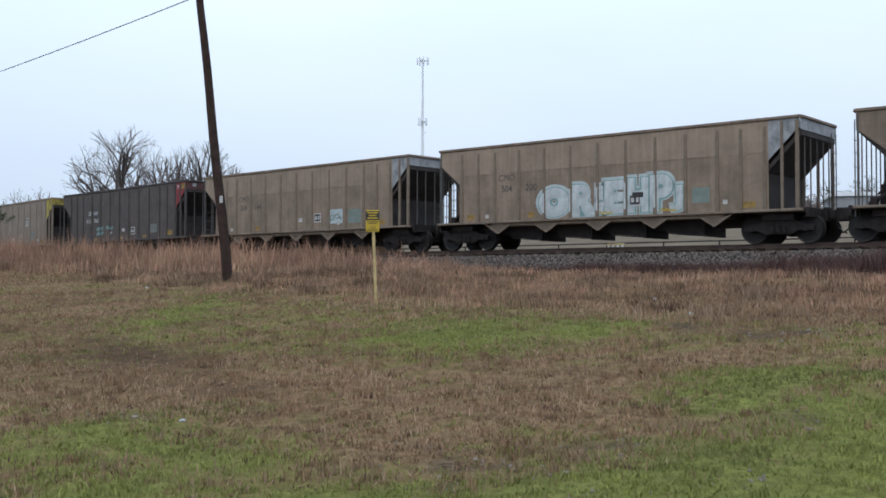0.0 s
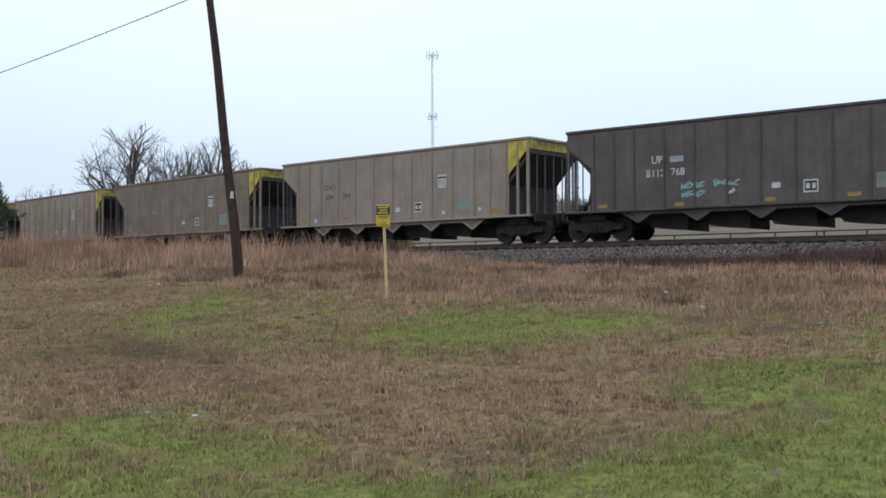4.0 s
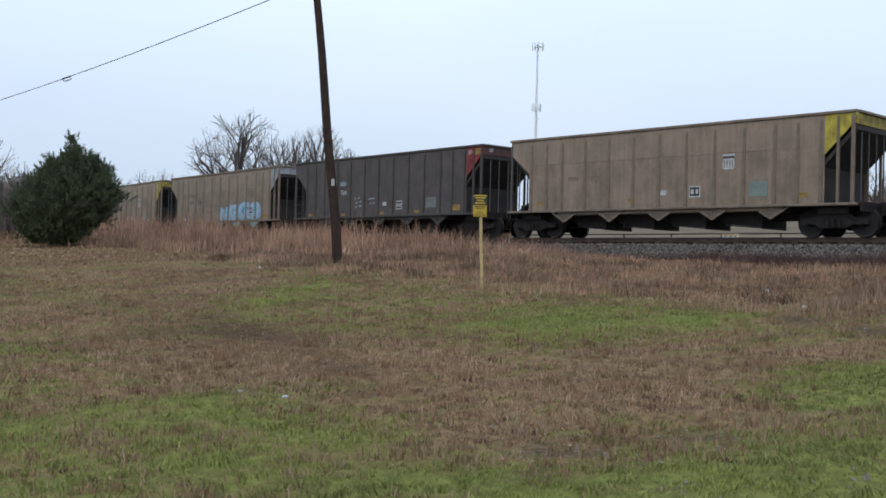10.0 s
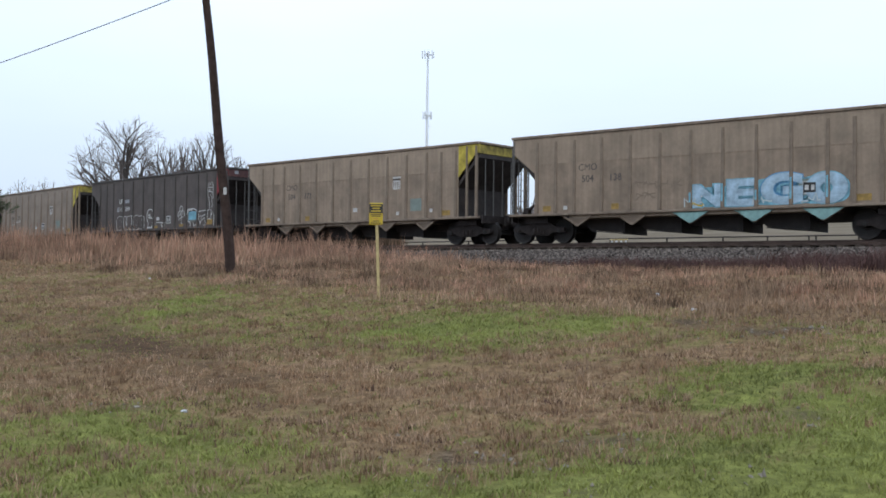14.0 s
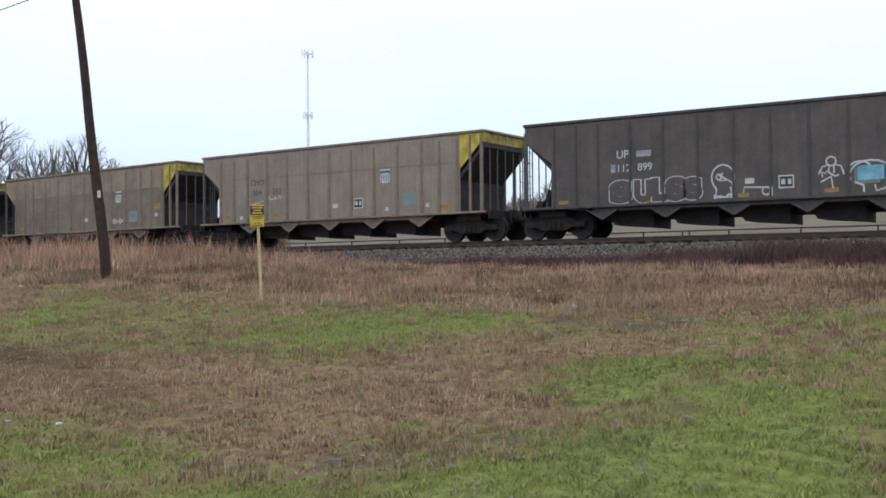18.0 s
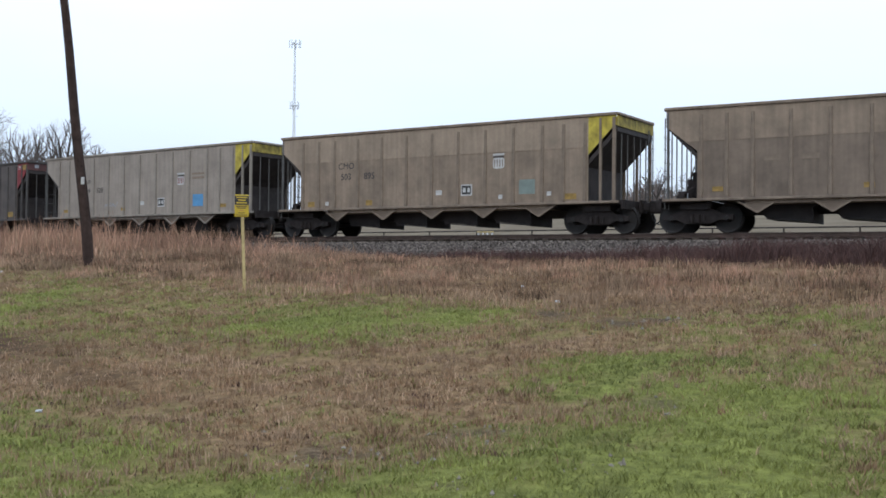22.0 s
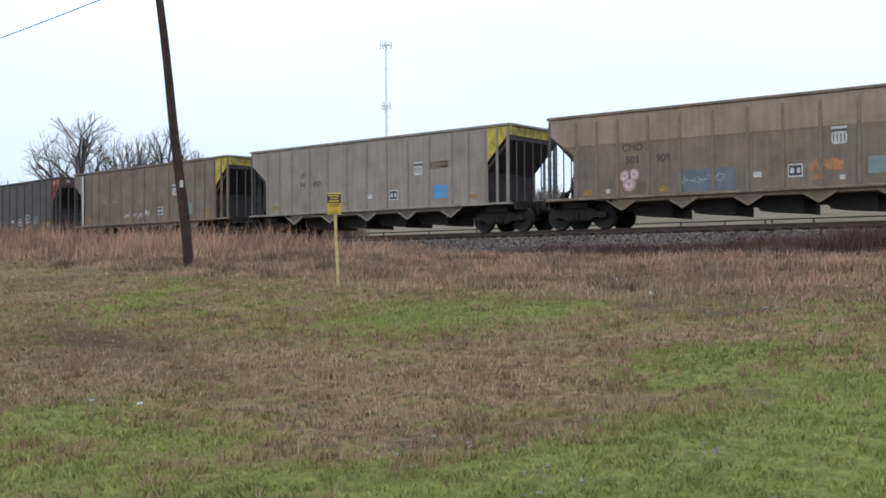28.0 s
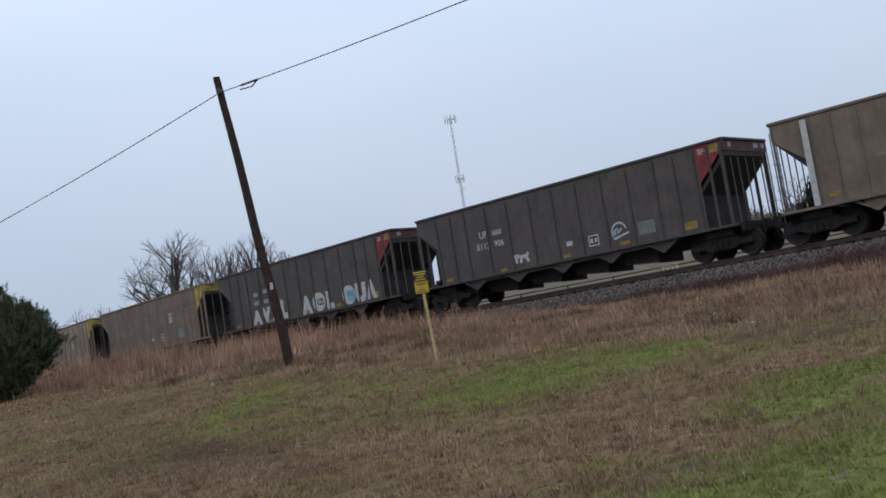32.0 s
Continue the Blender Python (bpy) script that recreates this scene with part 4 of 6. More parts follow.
def b_chute(bm):
    add_prism(bm, [(-.38, SILL - .1), (1.80, SILL - .1), (1.72, .80), (1.44, .70), (1.44, .34), (.06, .45), (-.26, .72)], -.78, .78)
    add_prism(bm, [(.06, .44), (1.46, .335), (1.46, .305), (.06, .41)], -.84, .84)
    add_box(bm, 1.42, 1.47, -.82, .82, .29, .62)


def b_gusset(bm):
    add_prism(bm, [(-.64, SILL - .1), (.64, SILL - .1), (.05, .60), (-.05, .60)], -.02, .02)


def b_gusset_rim(bm):
    add_prism(bm, [(-.66, SILL - .1), (-.58, SILL - .1), (0, .615), (.58, SILL - .1), (.66, SILL - .1), (.03, .575), (-.03, .575)], -.055, .03)


def b_ladder(bm):
    for y in (-.2, .2):
        add_rod(bm, (0, y, .7), (0, y, 3.3), .02, seg=5)
    for z in (1.2, 1.6, 2.0, 2.4, 2.8):
        add_rod(bm, (0, -.32, z), (0, .32, z), .014, seg=5)


def b_coupler(bm):
    add_box(bm, 7.4, 7.95, -.11, .11, .72, .94, .02)
    add_box(bm, 7.85, 8.09, -.17, .15, .66, 1.0, .04)
    add_box(bm, 7.5, 7.62, -.24, .24, .66, 1.02, .02)


def b_hose(bm):
    pts = [(7.7, .25, .72), (7.8, .25, .5), (7.95, .22, .36), (8.08, .2, .32)]
    for a, b in zip(pts, pts[1:]):
        add_rod(bm, a, b, .025, seg=6)


def b_brake(bm):
    add_rod(bm, (-6.62, -.75, 1.0), (-6.62, -.75, 1.55), .15, seg=12)
    add_box(bm, -6.6, -6.25, -.9, .15, 1.0, 1.75, .04)
    add_rod(bm, (-6.75, .4, 1.15), (-6.2, .4, 1.15), .16, seg=12)
    add_rod(bm, (-6.8, -1.0, .95), (-6.5, -1.0, 1.9), .022, seg=6)
    add_rod(bm, (-6.9, -.5, 1.3), (-6.4, -.9, 1.7), .03, seg=6)
    add_rod(bm, (-7.0, -1.2, 1.0), (-6.4, -1.2, 1.3), .05, seg=8)
    add_box(bm, -6.95, -6.75, -1.25, -1.0, .97, 1.18, .02)


def b_frame(bm):
    add_prism(bm, [(-1.12, .40), (-.66, .40), (-.42, .28), (.42, .28), (.66, .40), (1.12, .40), (1.12, .56), (.72, .62), (.38, .74), (-.38, .74), (-.72, .62), (-1.12, .56)], -.09, .09)


def b_springs(bm):
    for x in (-.2, 0, .2):
        add_rod(bm, (x, -.11, .32), (x, -.11, .56), .075, seg=8)


def b_wheels(bm):
    for sg in (-1, 1):
        add_lathe(bm, [(.10, sg * .80), (.14, sg * .82), (.40, sg * .80), (.457, sg * .82), (.457, sg * .70), (.487, sg * .685), (.487, sg * .66), (.40, sg * .66), (.12, sg * .70)], (0, 0, 0), 28)
        add_lathe(bm, [(.02, sg * 1.12), (.09, sg * 1.11), (.10, sg * .98), (.10, sg * .84)], (0, 0, 0), 10)
        for k in range(3):
            a = k * math.tau / 3
            add_rod(bm, (.055 * math.cos(a), sg * 1.11, .055 * math.sin(a)), (.055 * math.cos(a), sg * 1.145, .055 * math.sin(a)), .018, seg=5)
    add_rod(bm, (0, -.75, 0), (0, .75, 0), .085, seg=10)


def b_bolster(bm):
    add_box(bm, -.2, .2, -1.0, 1.0, .42, .68, .03)


MESH = {}


def shared(name, build, material):
    key = (name, material.name)
    if key not in MESH:
        MESH[key] = mesh_of(name, build, material)
        if name != "wheelset":
            for v in MESH[key].vertices:
                v.co.z = zmap(v.co.z)
    return MESH[key]


def text_mesh(words, size, material, thick=0.0):
    """Flat letters standing upright, seen from the camera's side."""
    key = ("text", words, size, material.name, thick)
    if key not in MESH:
        cu = bpy.data.curves.new("lettering", "FONT")
        cu.body, cu.size, cu.align_x, cu.extrude, cu.offset = words, size, "CENTER", 0.002, thick
        ob = bpy.data.objects.new("lettering", cu)
        scene.collection.objects.link(ob)
        me = bpy.data.meshes.new_from_object(ob.evaluated_get(bpy.context.evaluated_depsgraph_get()))
        bpy.data.objects.remove(ob)
        me.materials.clear()
        me.materials.append(material)
        me.transform(Matrix.Rotation(radians(90), 4, "X"))
        MESH[key] = me
    return MESH[key]


def plate_mesh(w, h, material, round_=0.0, seg=14):
    """A thin painted patch, square or rounded."""
    key = ("plate", w, h, material.name, round_)
    if key not in MESH:
        bm = bmesh.new()
        if round_:
            pts = []
            for k in range(seg * 2):
                a = k * math.tau / (seg * 2)
                c, s = math.cos(a), math.sin(a)
                p = round_
                pts.append((w / 2 * math.copysign(abs(c) ** p, c), h / 2 * math.copysign(abs(s) ** p, s)))
        else:
            pts = [(-w / 2, -h / 2), (w / 2, -h / 2), (w / 2, h / 2), (-w / 2, h / 2)]
        add_prism(bm, pts, -.003, .003)
        me = bpy.data.meshes.new("patch")
        bm.to_mesh(me)
        bm.free()
        me.materials.append(material)
        MESH[key] = me
    return MESH[key]


FACE = -HW - .006


def mark(car, name, x, z, w, h, m, label="", lay=0, round_=0.0, tilt=0):
    return piece(name, plate_mesh(w, h, M[m], round_), car, label, pose(x, FACE - .004 * lay, zmap(z), 0, tilt, 0))


def words(car, text, x, z, size, m, name="lettering", thick=0.0, lay=0):
    return piece(name, text_mesh(text, size, M[m], thick), car, "", pose(x, FACE - .004 * lay, zmap(z)))


def hopper_car(paint, accent, ribbed, label, low=None):
    """One open-top four-bay hopper car with its trucks."""
    car = tagged(new("hopper_car"), label, "freight car", group="train of coal hopper cars")
    p, a, soot, iron = M[paint], M[accent], M["soot"], M["iron"]
    rp = M[{"grey": "ribgrey", "pale": "ribpale"}.get(paint, "ribtan")] if ribbed or paint in ("grey", "pale") else p
    for turn in (0, 180):
        at = pose(0, 0, 0, 0, 0, turn)
        if turn:
            piece("side_sheet", shared("far_side_sheet", lambda bm: side_plate(bm, HW - .03, HW), p), car)
        else:
            piece("side_sheet", shared("side_sheet", b_side, p), car)
        piece("end_sheet", shared("end_sheet", b_end, soot), car, "black end sheet", at)
        piece("top_chord", shared("top_chord", b_chord, rp), car, "", at)
        piece("end_chord", shared("end_chord", b_end_chord, rp), car, "", at)
    piece("floor", shared("floor", b_floor, p), car)
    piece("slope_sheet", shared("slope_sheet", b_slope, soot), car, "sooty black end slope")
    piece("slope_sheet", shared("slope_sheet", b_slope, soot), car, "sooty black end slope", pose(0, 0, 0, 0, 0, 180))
    for y in (-HW + .015, HW - .015):
        piece("end_wing", shared("end_wing", b_wing, a), car, {"yellow": "yellow end panel", "silver": "silver end panel", "red": "faded red end panel"}.get(accent, "plain end panel"), pose(0, y, 0))
    fascia = piece("end_fascia", shared("end_fascia", b_fascia, M[{"red": "maroon", "yellow": "soiled"}.get(accent, accent)]), car, "end board below the top rail")
    if accent == "red":
        for x, z, w, h, m in ((6.44, 3.72, .22, .035, "white"), (6.47, 3.65, .27, .035, "white"), (6.42, 3.58, .17, .035, "white"), (6.93, 3.66, .34, .26, "ochre"), (7.12, 3.74, .10, .10, "white")):
            piece("end_print", plate_mesh(w, h, M[m]), car, "small print on the end panel", pose(x, -HW - .004, z))
        for y, w in ((-1.1, .22), (.75, .34), (1.25, .2)):
            piece("end_print", plate_mesh(w, .16, M["silver"]), fascia, "", pose(7.296, y, 3.72, 0, 0, 90))
    if paint != "grey" and ribbed:
        piece("seam", shared("seam", b_seam, M["tanlow"]), car, "stained weld seam")
    if low or paint == "tan" and ribbed:
        piece("lower_sheet", shared("lower_sheet", b_lower, M[low or "tanlow"]), car, "grimy lower side sheet")
    for sg in (-1, 1):
        piece("side_sill", shared("side_sill", b_sill, rp), car, "", pose(0, sg * (HW + .02), 0))
        for x in RIBS:
            piece("rib", shared("rib" if ribbed else "thin_rib", b_rib if ribbed else b_rib_thin, rp), car, "", pose(x, sg * HW, 0, 0, 0, 0 if sg < 0 else 180))
        piece("corner_post", shared("corner_post", b_post, rp), car, "", pose(7.17, sg * (HW - .02), 0))
        piece("corner_post", shared("thin_post", b_thinpost, M["rod"]), car, "", pose(-7.2, sg * (HW - .02), 0))
        piece("end_post", shared("end_post", b_endpost, rp), car, "", pose(6.69, sg * (HW - .012), 0))
        for k in range(-2, 3):
            piece("gusset", shared("gusset", b_gusset, M["ribgrey"] if paint == "grey" else M["drab"]), car, "", pose(k * 2.2, sg * 1.47, 0))
            piece("gusset_rim", shared("gusset_rim", b_gusset_rim, rp), car, "", pose(k * 2.2, sg * 1.5, 0, 0, 0, 0 if sg < 0 else 180))
        piece("ladder", shared("ladder", b_ladder, M["rod"]), car, "thin steel ladder", pose(7.3 * sg, 1.3 * sg, 0))
        piece("hose", shared("air_hose", b_hose, M["black"]), car, "black rubber air hose", pose(0, 0, 0, 0, 0, 0 if sg > 0 else 180))
        piece("coupler", shared("coupler", b_coupler, iron), car, "", pose(0, 0, 0, 0, 0, 0 if sg > 0 else 180))
        piece("bulkhead", shared("bulkhead", b_end_backing, soot), car, "black plate added below the end slope", pose(0, 0, 0, 0, 0, 0 if sg > 0 else 180))
        piece("end_platform", shared("end_platform", b_platform, iron), car, "", pose(0, 0, 0, 0, 0, 0 if sg > 0 else 180))
        for y in (-1.05, -.55, 0, .55, 1.05):
            piece("end_rod", shared("end_rod", b_endrod, M["rod"]), car, "", pose(7.22 * sg, y, 0))
        truck = piece("truck", shared("bolster", b_bolster, iron), car, "dark greasy two-axle truck", pose(6.36 * sg, 0, 0))
        for y in (-1, 1):
            piece("side_frame", shared("side_frame", b_frame, iron), truck, "", pose(0, y * 1.0, 0))
            piece("spring", shared("spring", b_springs, iron), truck, "", pose(0, y * 1.0, 0, 0, 0, 0 if y < 0 else 180))
        for x in (-.89, .89):
            w = piece("wheelset", shared("wheelset", b_wheels, M["tread"]), truck, "worn steel wheel pair", pose(x, 0, .457))
            WHEELS.append(w)
    piece("centre_sill", shared("centre_sill", b_spine, soot), car)
    piece("brake_gear", shared("brake_gear", b_brake, iron), car, "dark brake cylinder and hand wheel")
    for k in range(4):
        piece("chute", shared("chute", b_chute, M["coal"]), car, "sooty black discharge chute", pose(-4.35 + k * 2.2, 0, 0))
    return car


WHEELS = []


def unz(z):
    return float(np.interp(z, Z_OUT, Z_IN))


def letter_mesh(ch, fat, m):
    """One fat letter drawn to fill a unit box."""
    key = ("letter", ch, fat, m)
    if key not in MESH:
        me = text_mesh(ch, 1.0, M[m], fat).copy()
        co = [v.co for v in me.vertices]
        x0, x1 = min(c.x for c in co), max(c.x for c in co)
        z0, z1 = min(c.z for c in co), max(c.z for c in co)
        for v in me.vertices:
            v.co.x, v.co.z = (v.co.x - x0) / (x1 - x0) - .5, (v.co.z - z0) / (z1 - z0)
        MESH[key] = me
    return MESH[key]


def fat_letter(car, ch, x, z, w, h, m, edge, tilt=0, fat=.11, halo=None):
    """A sprayed bubble letter over its outline."""
    if halo:
        piece("sprayed_halo", letter_mesh(ch, fat + .09, halo), car, "soft sprayed halo", pose(x, FACE + .001, z - .07, 0, tilt, 0) @ Matrix.Diagonal((w + .26, 1, h + .2, 1)))
    piece("sprayed_outline", letter_mesh(ch, fat + .05, edge), car, "sprayed graffiti outline", pose(x, FACE - .001, z - .03, 0, tilt, 0) @ Matrix.Diagonal((w + .07, 1, h + .06, 1)))
    piece("sprayed_letter", letter_mesh(ch, fat, m), car, "sprayed graffiti letter", pose(x, FACE - .006, z, 0, tilt, 0) @ Matrix.Diagonal((w, 1, h, 1)))


def tag(car, x, z, k, lines, m="white", width=.05, name="sprayed_line", lay=1):
    """Sprayed lines: each row of (x, z) points becomes one painted stroke."""
    for j, row in enumerate(lines):
        pts = [Vector((a * k, 0, b * k)) for a, b in row]
        bm = bmesh.new()
        old = None
        for i, p in enumerate(pts):
            d = (pts[min(i + 1, len(pts) - 1)] - pts[max(i - 1, 0)])
            n = Vector((-d.z, 0, d.x)).normalized() * width / 2 if d.length > 1e-5 else Vector((0, 0, width / 2))
            now = (bm.verts.new(p + n), bm.verts.new(p - n))
            if old:
                bm.faces.new((old[0], old[1], now[1], now[0]))
            old = now
        ob = part(name, bm, M[m], car)
        ob.matrix_basis = pose(x, FACE - .004 * lay - .002 * j, z)


def arc(cx, cz, rx, rz, a0, a1, n=10):
    return [(cx + rx * math.cos(radians(a0 + (a1 - a0) * k / n)), cz + rz * math.sin(radians(a0 + (a1 - a0) * k / n))) for k in range(n + 1)]


def wild(seed, n, w, h):
    """A closed, wandering tag line inside a box."""
    r = random.Random(seed)
    row = [(-w / 2, -h / 2)]
    for k in range(n):
        row.append((-w / 2 + w * (k + .5) / n + r.uniform(-.12, .12) * w, r.uniform(-.5, .5) * h))
    return row


def scribble(car, x, z, w, h, m, seed, n=7):
    """A quick sprayed tag of crossing lines."""
    tag(car, x, zmap(z), 1.0, [wild(seed, n + 3, w, h), wild(seed + 500, n, w * .9, h * .6)], m, .035)


def stencil_box(car, x, z):
    mark(car, "data_panel", x, z, .46, .40, "white", "small white data panel", 1)
    mark(car, "data_print", x, z, .38, .31, "black", "", 2)
    mark(car, "data_print", x - .09, z, .12, .16, "white", "", 3)
    mark(car, "data_print", x + .10, z, .10, .16, "white", "", 3)


def shield(car, x, z):
    mark(car, "shield_top", x, z + .25, .46, .08, "white", "plain white shield shape", 1)
    mark(car, "shield_band", x, z + .17, .42, .09, "faint", "dark band across the shield", 1)
    mark(car, "shield", x, z - .06, .46, .38, "white", "plain white shield shape", 1, 0.45)
    for k in range(4):
        mark(car, "shield_stripe", x - .16 + k * .107, z - .06, .035, .26, "drab", "", 2)


def tan_marks(car, number, ink="faint", square="teal"):
    words(car, "CMO", -3.97, unz(2.56), .34, ink)
    words(car, number[:3], -3.97, unz(2.15), .34, ink, "lettering", .003)
    words(car, number[3:], -2.85, unz(2.15), .34, ink, "lettering", .003)
    mark(car, "load_panel", .32, unz(1.52), .26, .17, "white", "small white plate", 1)
    if number != "504138":
        stencil_box(car, 1.5, unz(1.58))
    mark(car, "painted_square", 3.95, unz(1.62), .62, .5, square, "faded painted square", 1)
    for x, w in ((-5.7, .34), (-2.85, .3), (5.58, .5)):
        mark(car, "reflector", x, unz(1.24), w, .2, "ochre", "dirty ochre reflector", 1)
    for x, z in ((2.9, 1.3), (4.8, 1.36), (-4.9, 1.25)):
        mark(car, "small_plate", x, unz(z), .16, .14, "white", "", 1)


def dark_marks(car, number, bars=True):
    mark(car, "old_patch", -2.92, unz(2.68), .5, .2, "silver", "grey painted-out patch", 1)
    if bars:
        words(car, "UP", -3.65, unz(2.57), .36, "white", "lettering", .006)
        mark(car, "old_patch", -3.98, unz(2.24), .16, .26, "silver", "grey painted-out patch", 1)
        words(car, number[:3], -3.62, unz(2.12), .34, "white", "lettering", .003)
        if number[3:].strip():
            words(car, number[3:], -2.88, unz(2.13), .34, "white", "lettering", .003)
        else:
            mark(car, "old_patch", -2.88, unz(2.24), .5, .22, "silver", "worn unreadable number", 1)
    else:
        for x, z in ((-3.86, 2.61), (-3.86, 2.18), (-2.97, 2.18)):
            mark(car, "old_patch", x, unz(z), .42, .2, "silver", "grey painted-out patch", 1)
    mark(car, "load_panel", .5, unz(1.6), .28, .17, "white", "small white plate", 1)
    stencil_box(car, 1.6, unz(1.52))
    mark(car, "painted_square", 3.9, unz(1.58), .7, .46, "ash", "faded grey-green painted square", 1)
    for x, z, w in ((-5.8, 1.2, .36), (-2.85, 1.15, .34), (.3, 1.17, .34), (2.9, 1.2, .4), (5.62, 1.3, .5)):
        mark(car, "reflector", x, unz(z), w, .13 if w < .5 else .26, "ochre", "dirty ochre reflector", 1)


CARS = {}
TAN_Y = "weathered tan ribbed open hopper car with a yellow end"
TAN_S = "weathered tan ribbed open hopper car with a silver end"
SMOOTH = "weathered tan smooth-sided open hopper car with a yellow end"
DARK = "sooty dark grey open hopper car with a faded red end"
SPEC = {13: ("tan", "yellow", True, TAN_Y), 12: ("drab", "drab", True, "dirty brown ribbed open hopper car"),
        11: ("tan", "silver", True, SHORT + "white graffiti"), 10: ("tan", "silver", True, TAN_S), 9: ("grey", "red", False, DARK),
        8: ("dun", "yellow", False, SMOOTH), 7: ("drab", "yellow", True, TAN_Y), 6: ("tan", "yellow", True, TAN_Y), 5: ("tan", "yellow", True, TAN_Y),
        4: ("grey", "red", False, DARK), 3: ("tan", "silver", True, SHORT + "blue graffiti"), 2: ("tan", "yellow", True, TAN_Y),
        1: ("grey", "red", False, "sooty dark grey hopper car with red end and white tags"), 0: ("dun", "yellow", True, TAN_Y), -1: ("tanlow", "yellow", True, TAN_Y, "drab"),
        -2: ("tan", "yellow", True, TAN_Y), -3: ("pale", "yellow", False, "faded pale smooth-sided hopper car with a blue square"), -4: ("grey", "red", False, DARK),
        -5: ("tan", "yellow", True, "weathered tan ribbed hopper car with yellow end and small tags", "drab"), -6: ("pale", "yellow", False, "faded pale smooth-sided hopper car with a blue square"),
        -7: ("drab", "yellow", False, "dirty brown smooth-sided hopper car with a white end post"), -8: ("grey", "red", False, DARK), -9: ("grey", "red", False, "sooty dark grey hopper car with red end and white letters"),
        -10: ("drab", "yellow", True, TAN_Y), -11: ("tan", "yellow", True, TAN_Y), -12: ("tan", "yellow", True, TAN_Y), -13: ("grey", "red", False, DARK),
        -14: ("tan", "yellow", True, TAN_Y), -15: ("tan", "yellow", True, TAN_Y), -16: ("grey", "red", False, DARK)}
NUMBERS = {2: "504372", 11: "504200", 10: "504144", 8: "504399", 3: "504138", 0: "504293", -2: "503895", -5: "503909"}
for n_car, (paint, accent, ribbed, label, *low) in SPEC.items():
    car = CARS[n_car] = hopper_car(paint, accent, ribbed, label, *low)
    if paint == "grey":
        dark_marks(car, {4: "112764", 1: "112899", -8: "112906", -4: "112867", 9: "112768"}.get(n_car, "      "), n_car in (4, 1, -8, -4, 9))
    elif n_car in NUMBERS:
        tan_marks(car, NUMBERS[n_car], "black" if n_car in (-2, -5) else "faint", {-5: "teal"}.get(n_car, "teal"))
    else:
        mark(car, "load_panel", .2, 1.42, .26, .17, "white", "small white plate", 1)
        stencil_box(car, 1.5, unz(1.58))
        for x, w in ((-5.6, .34), (-1.2, .3), (5.55, .36)):
            mark(car, "reflector", x, 1.2, w, .15, "ochre", "dirty ochre reflector", 1)
        for k, w in enumerate(() if n_car in (-3, -6) else (.5, .55)):
            mark(car, "faded_lettering", -3.95 + k * 1.1, unz(2.25), w, .16, "tanlow" if paint == "drab" else "ribtan", "faded unreadable lettering", 1)
        if n_car not in (10,):
            mark(car, "painted_square", 3.95, unz(1.6), .66, .52, "blue" if paint == "pale" else "teal", "painted square", 1)
    if n_car in (-3, -6):
        words(car, "UP", -3.85, unz(2.56), .3, "faint")
        words(car, {-3: "94", -6: "94"}[n_car], -3.85, unz(2.16), .32, "faint", "lettering", .006)
        words(car, {-3: "528", -6: "450"}[n_car], -2.95, unz(2.16), .32, "faint", "lettering", .006)
        for k in range(2):
            mark(car, "print_line", 3.95, unz(2.75 - .17 * k), .8, .09, "tanlow", "faded unreadable lettering", 1)
    if paint != "grey" and n_car not in (11, 10, 3, 12):
        shield(car, 2.82, unz(2.55))
c = CARS[11]
for ch, x, z, w, h in (("O", -1.83, 1.12, 1.36, 1.06), ("R", -.55, 1.12, 1.02, 1.12), ("I", .12, 1.14, .26, .42), ("I", .12, 1.64, .24, .5), ("E", .72, 1.14, .86, 1.16), ("H", 1.62, 1.14, .8, 1.2), ("P", 2.5, 1.14, .86, 1.26), ("J", 3.1, 1.14, .42, .86)):
    fat_letter(c, ch, x, z, w, h, "frost", "aqua", 0, {"O": .13, "I": .12, "R": .05, "P": .06}.get(ch, .075), "mint")
for x, h in ((-2.27, .9), (-1.13, 1.0), (0, 1.0), (1.13, 1.1), (2.27, 1.3)):
    piece("sprayed_rib", plate_mesh(.068, h, M["frost"]), c, "", pose(x, -HW - .0635, 1.1 + h / 2))
mark(c, "painted_square", 1.62, unz(1.75), .42, .18, "black", "black painted-over data panel", 4)
for x, w in ((.3, .6), (2.75, .6)):
    tag(c, x, 1.2, 1.0, [wild(int(x * 10), 6, w, .14)], "signyel", .05, lay=3)
c = CARS[10]
mark(c, "painted_square", 2.75, unz(1.6), .85, .62, "mint", "pale sprayed square", 0)
tag(c, 2.75, 1.6, 1.0, [wild(3, 8, .75, .5), wild(4, 6, .7, .4)], "teal", .06)
mark(c, "painted_square", 3.95, unz(1.55), .8, .55, "teal", "faded painted square", 1)
c = CARS[3]
for x, z, w, h, r_ in ((1.3, 1.42, 2.3, .66, .35), (3.1, 1.52, 2.1, .86, .5), (4.35, 1.52, 1.7, .86, .6)):
    mark(c, "sprayed_ground", x, unz(z), w, h, "cyan", "sky blue sprayed ground", 0, r_)
for x, z, w in ((-1.75, 1.95, .9), (-.75, 1.95, 1.0), (-1.7, 1.55, .8)):
    tag(c, x, z, 1.0, [wild(int(x * 90), 9, w, .3), wild(int(x * 70), 7, w, .24)], "ribtan", .04)
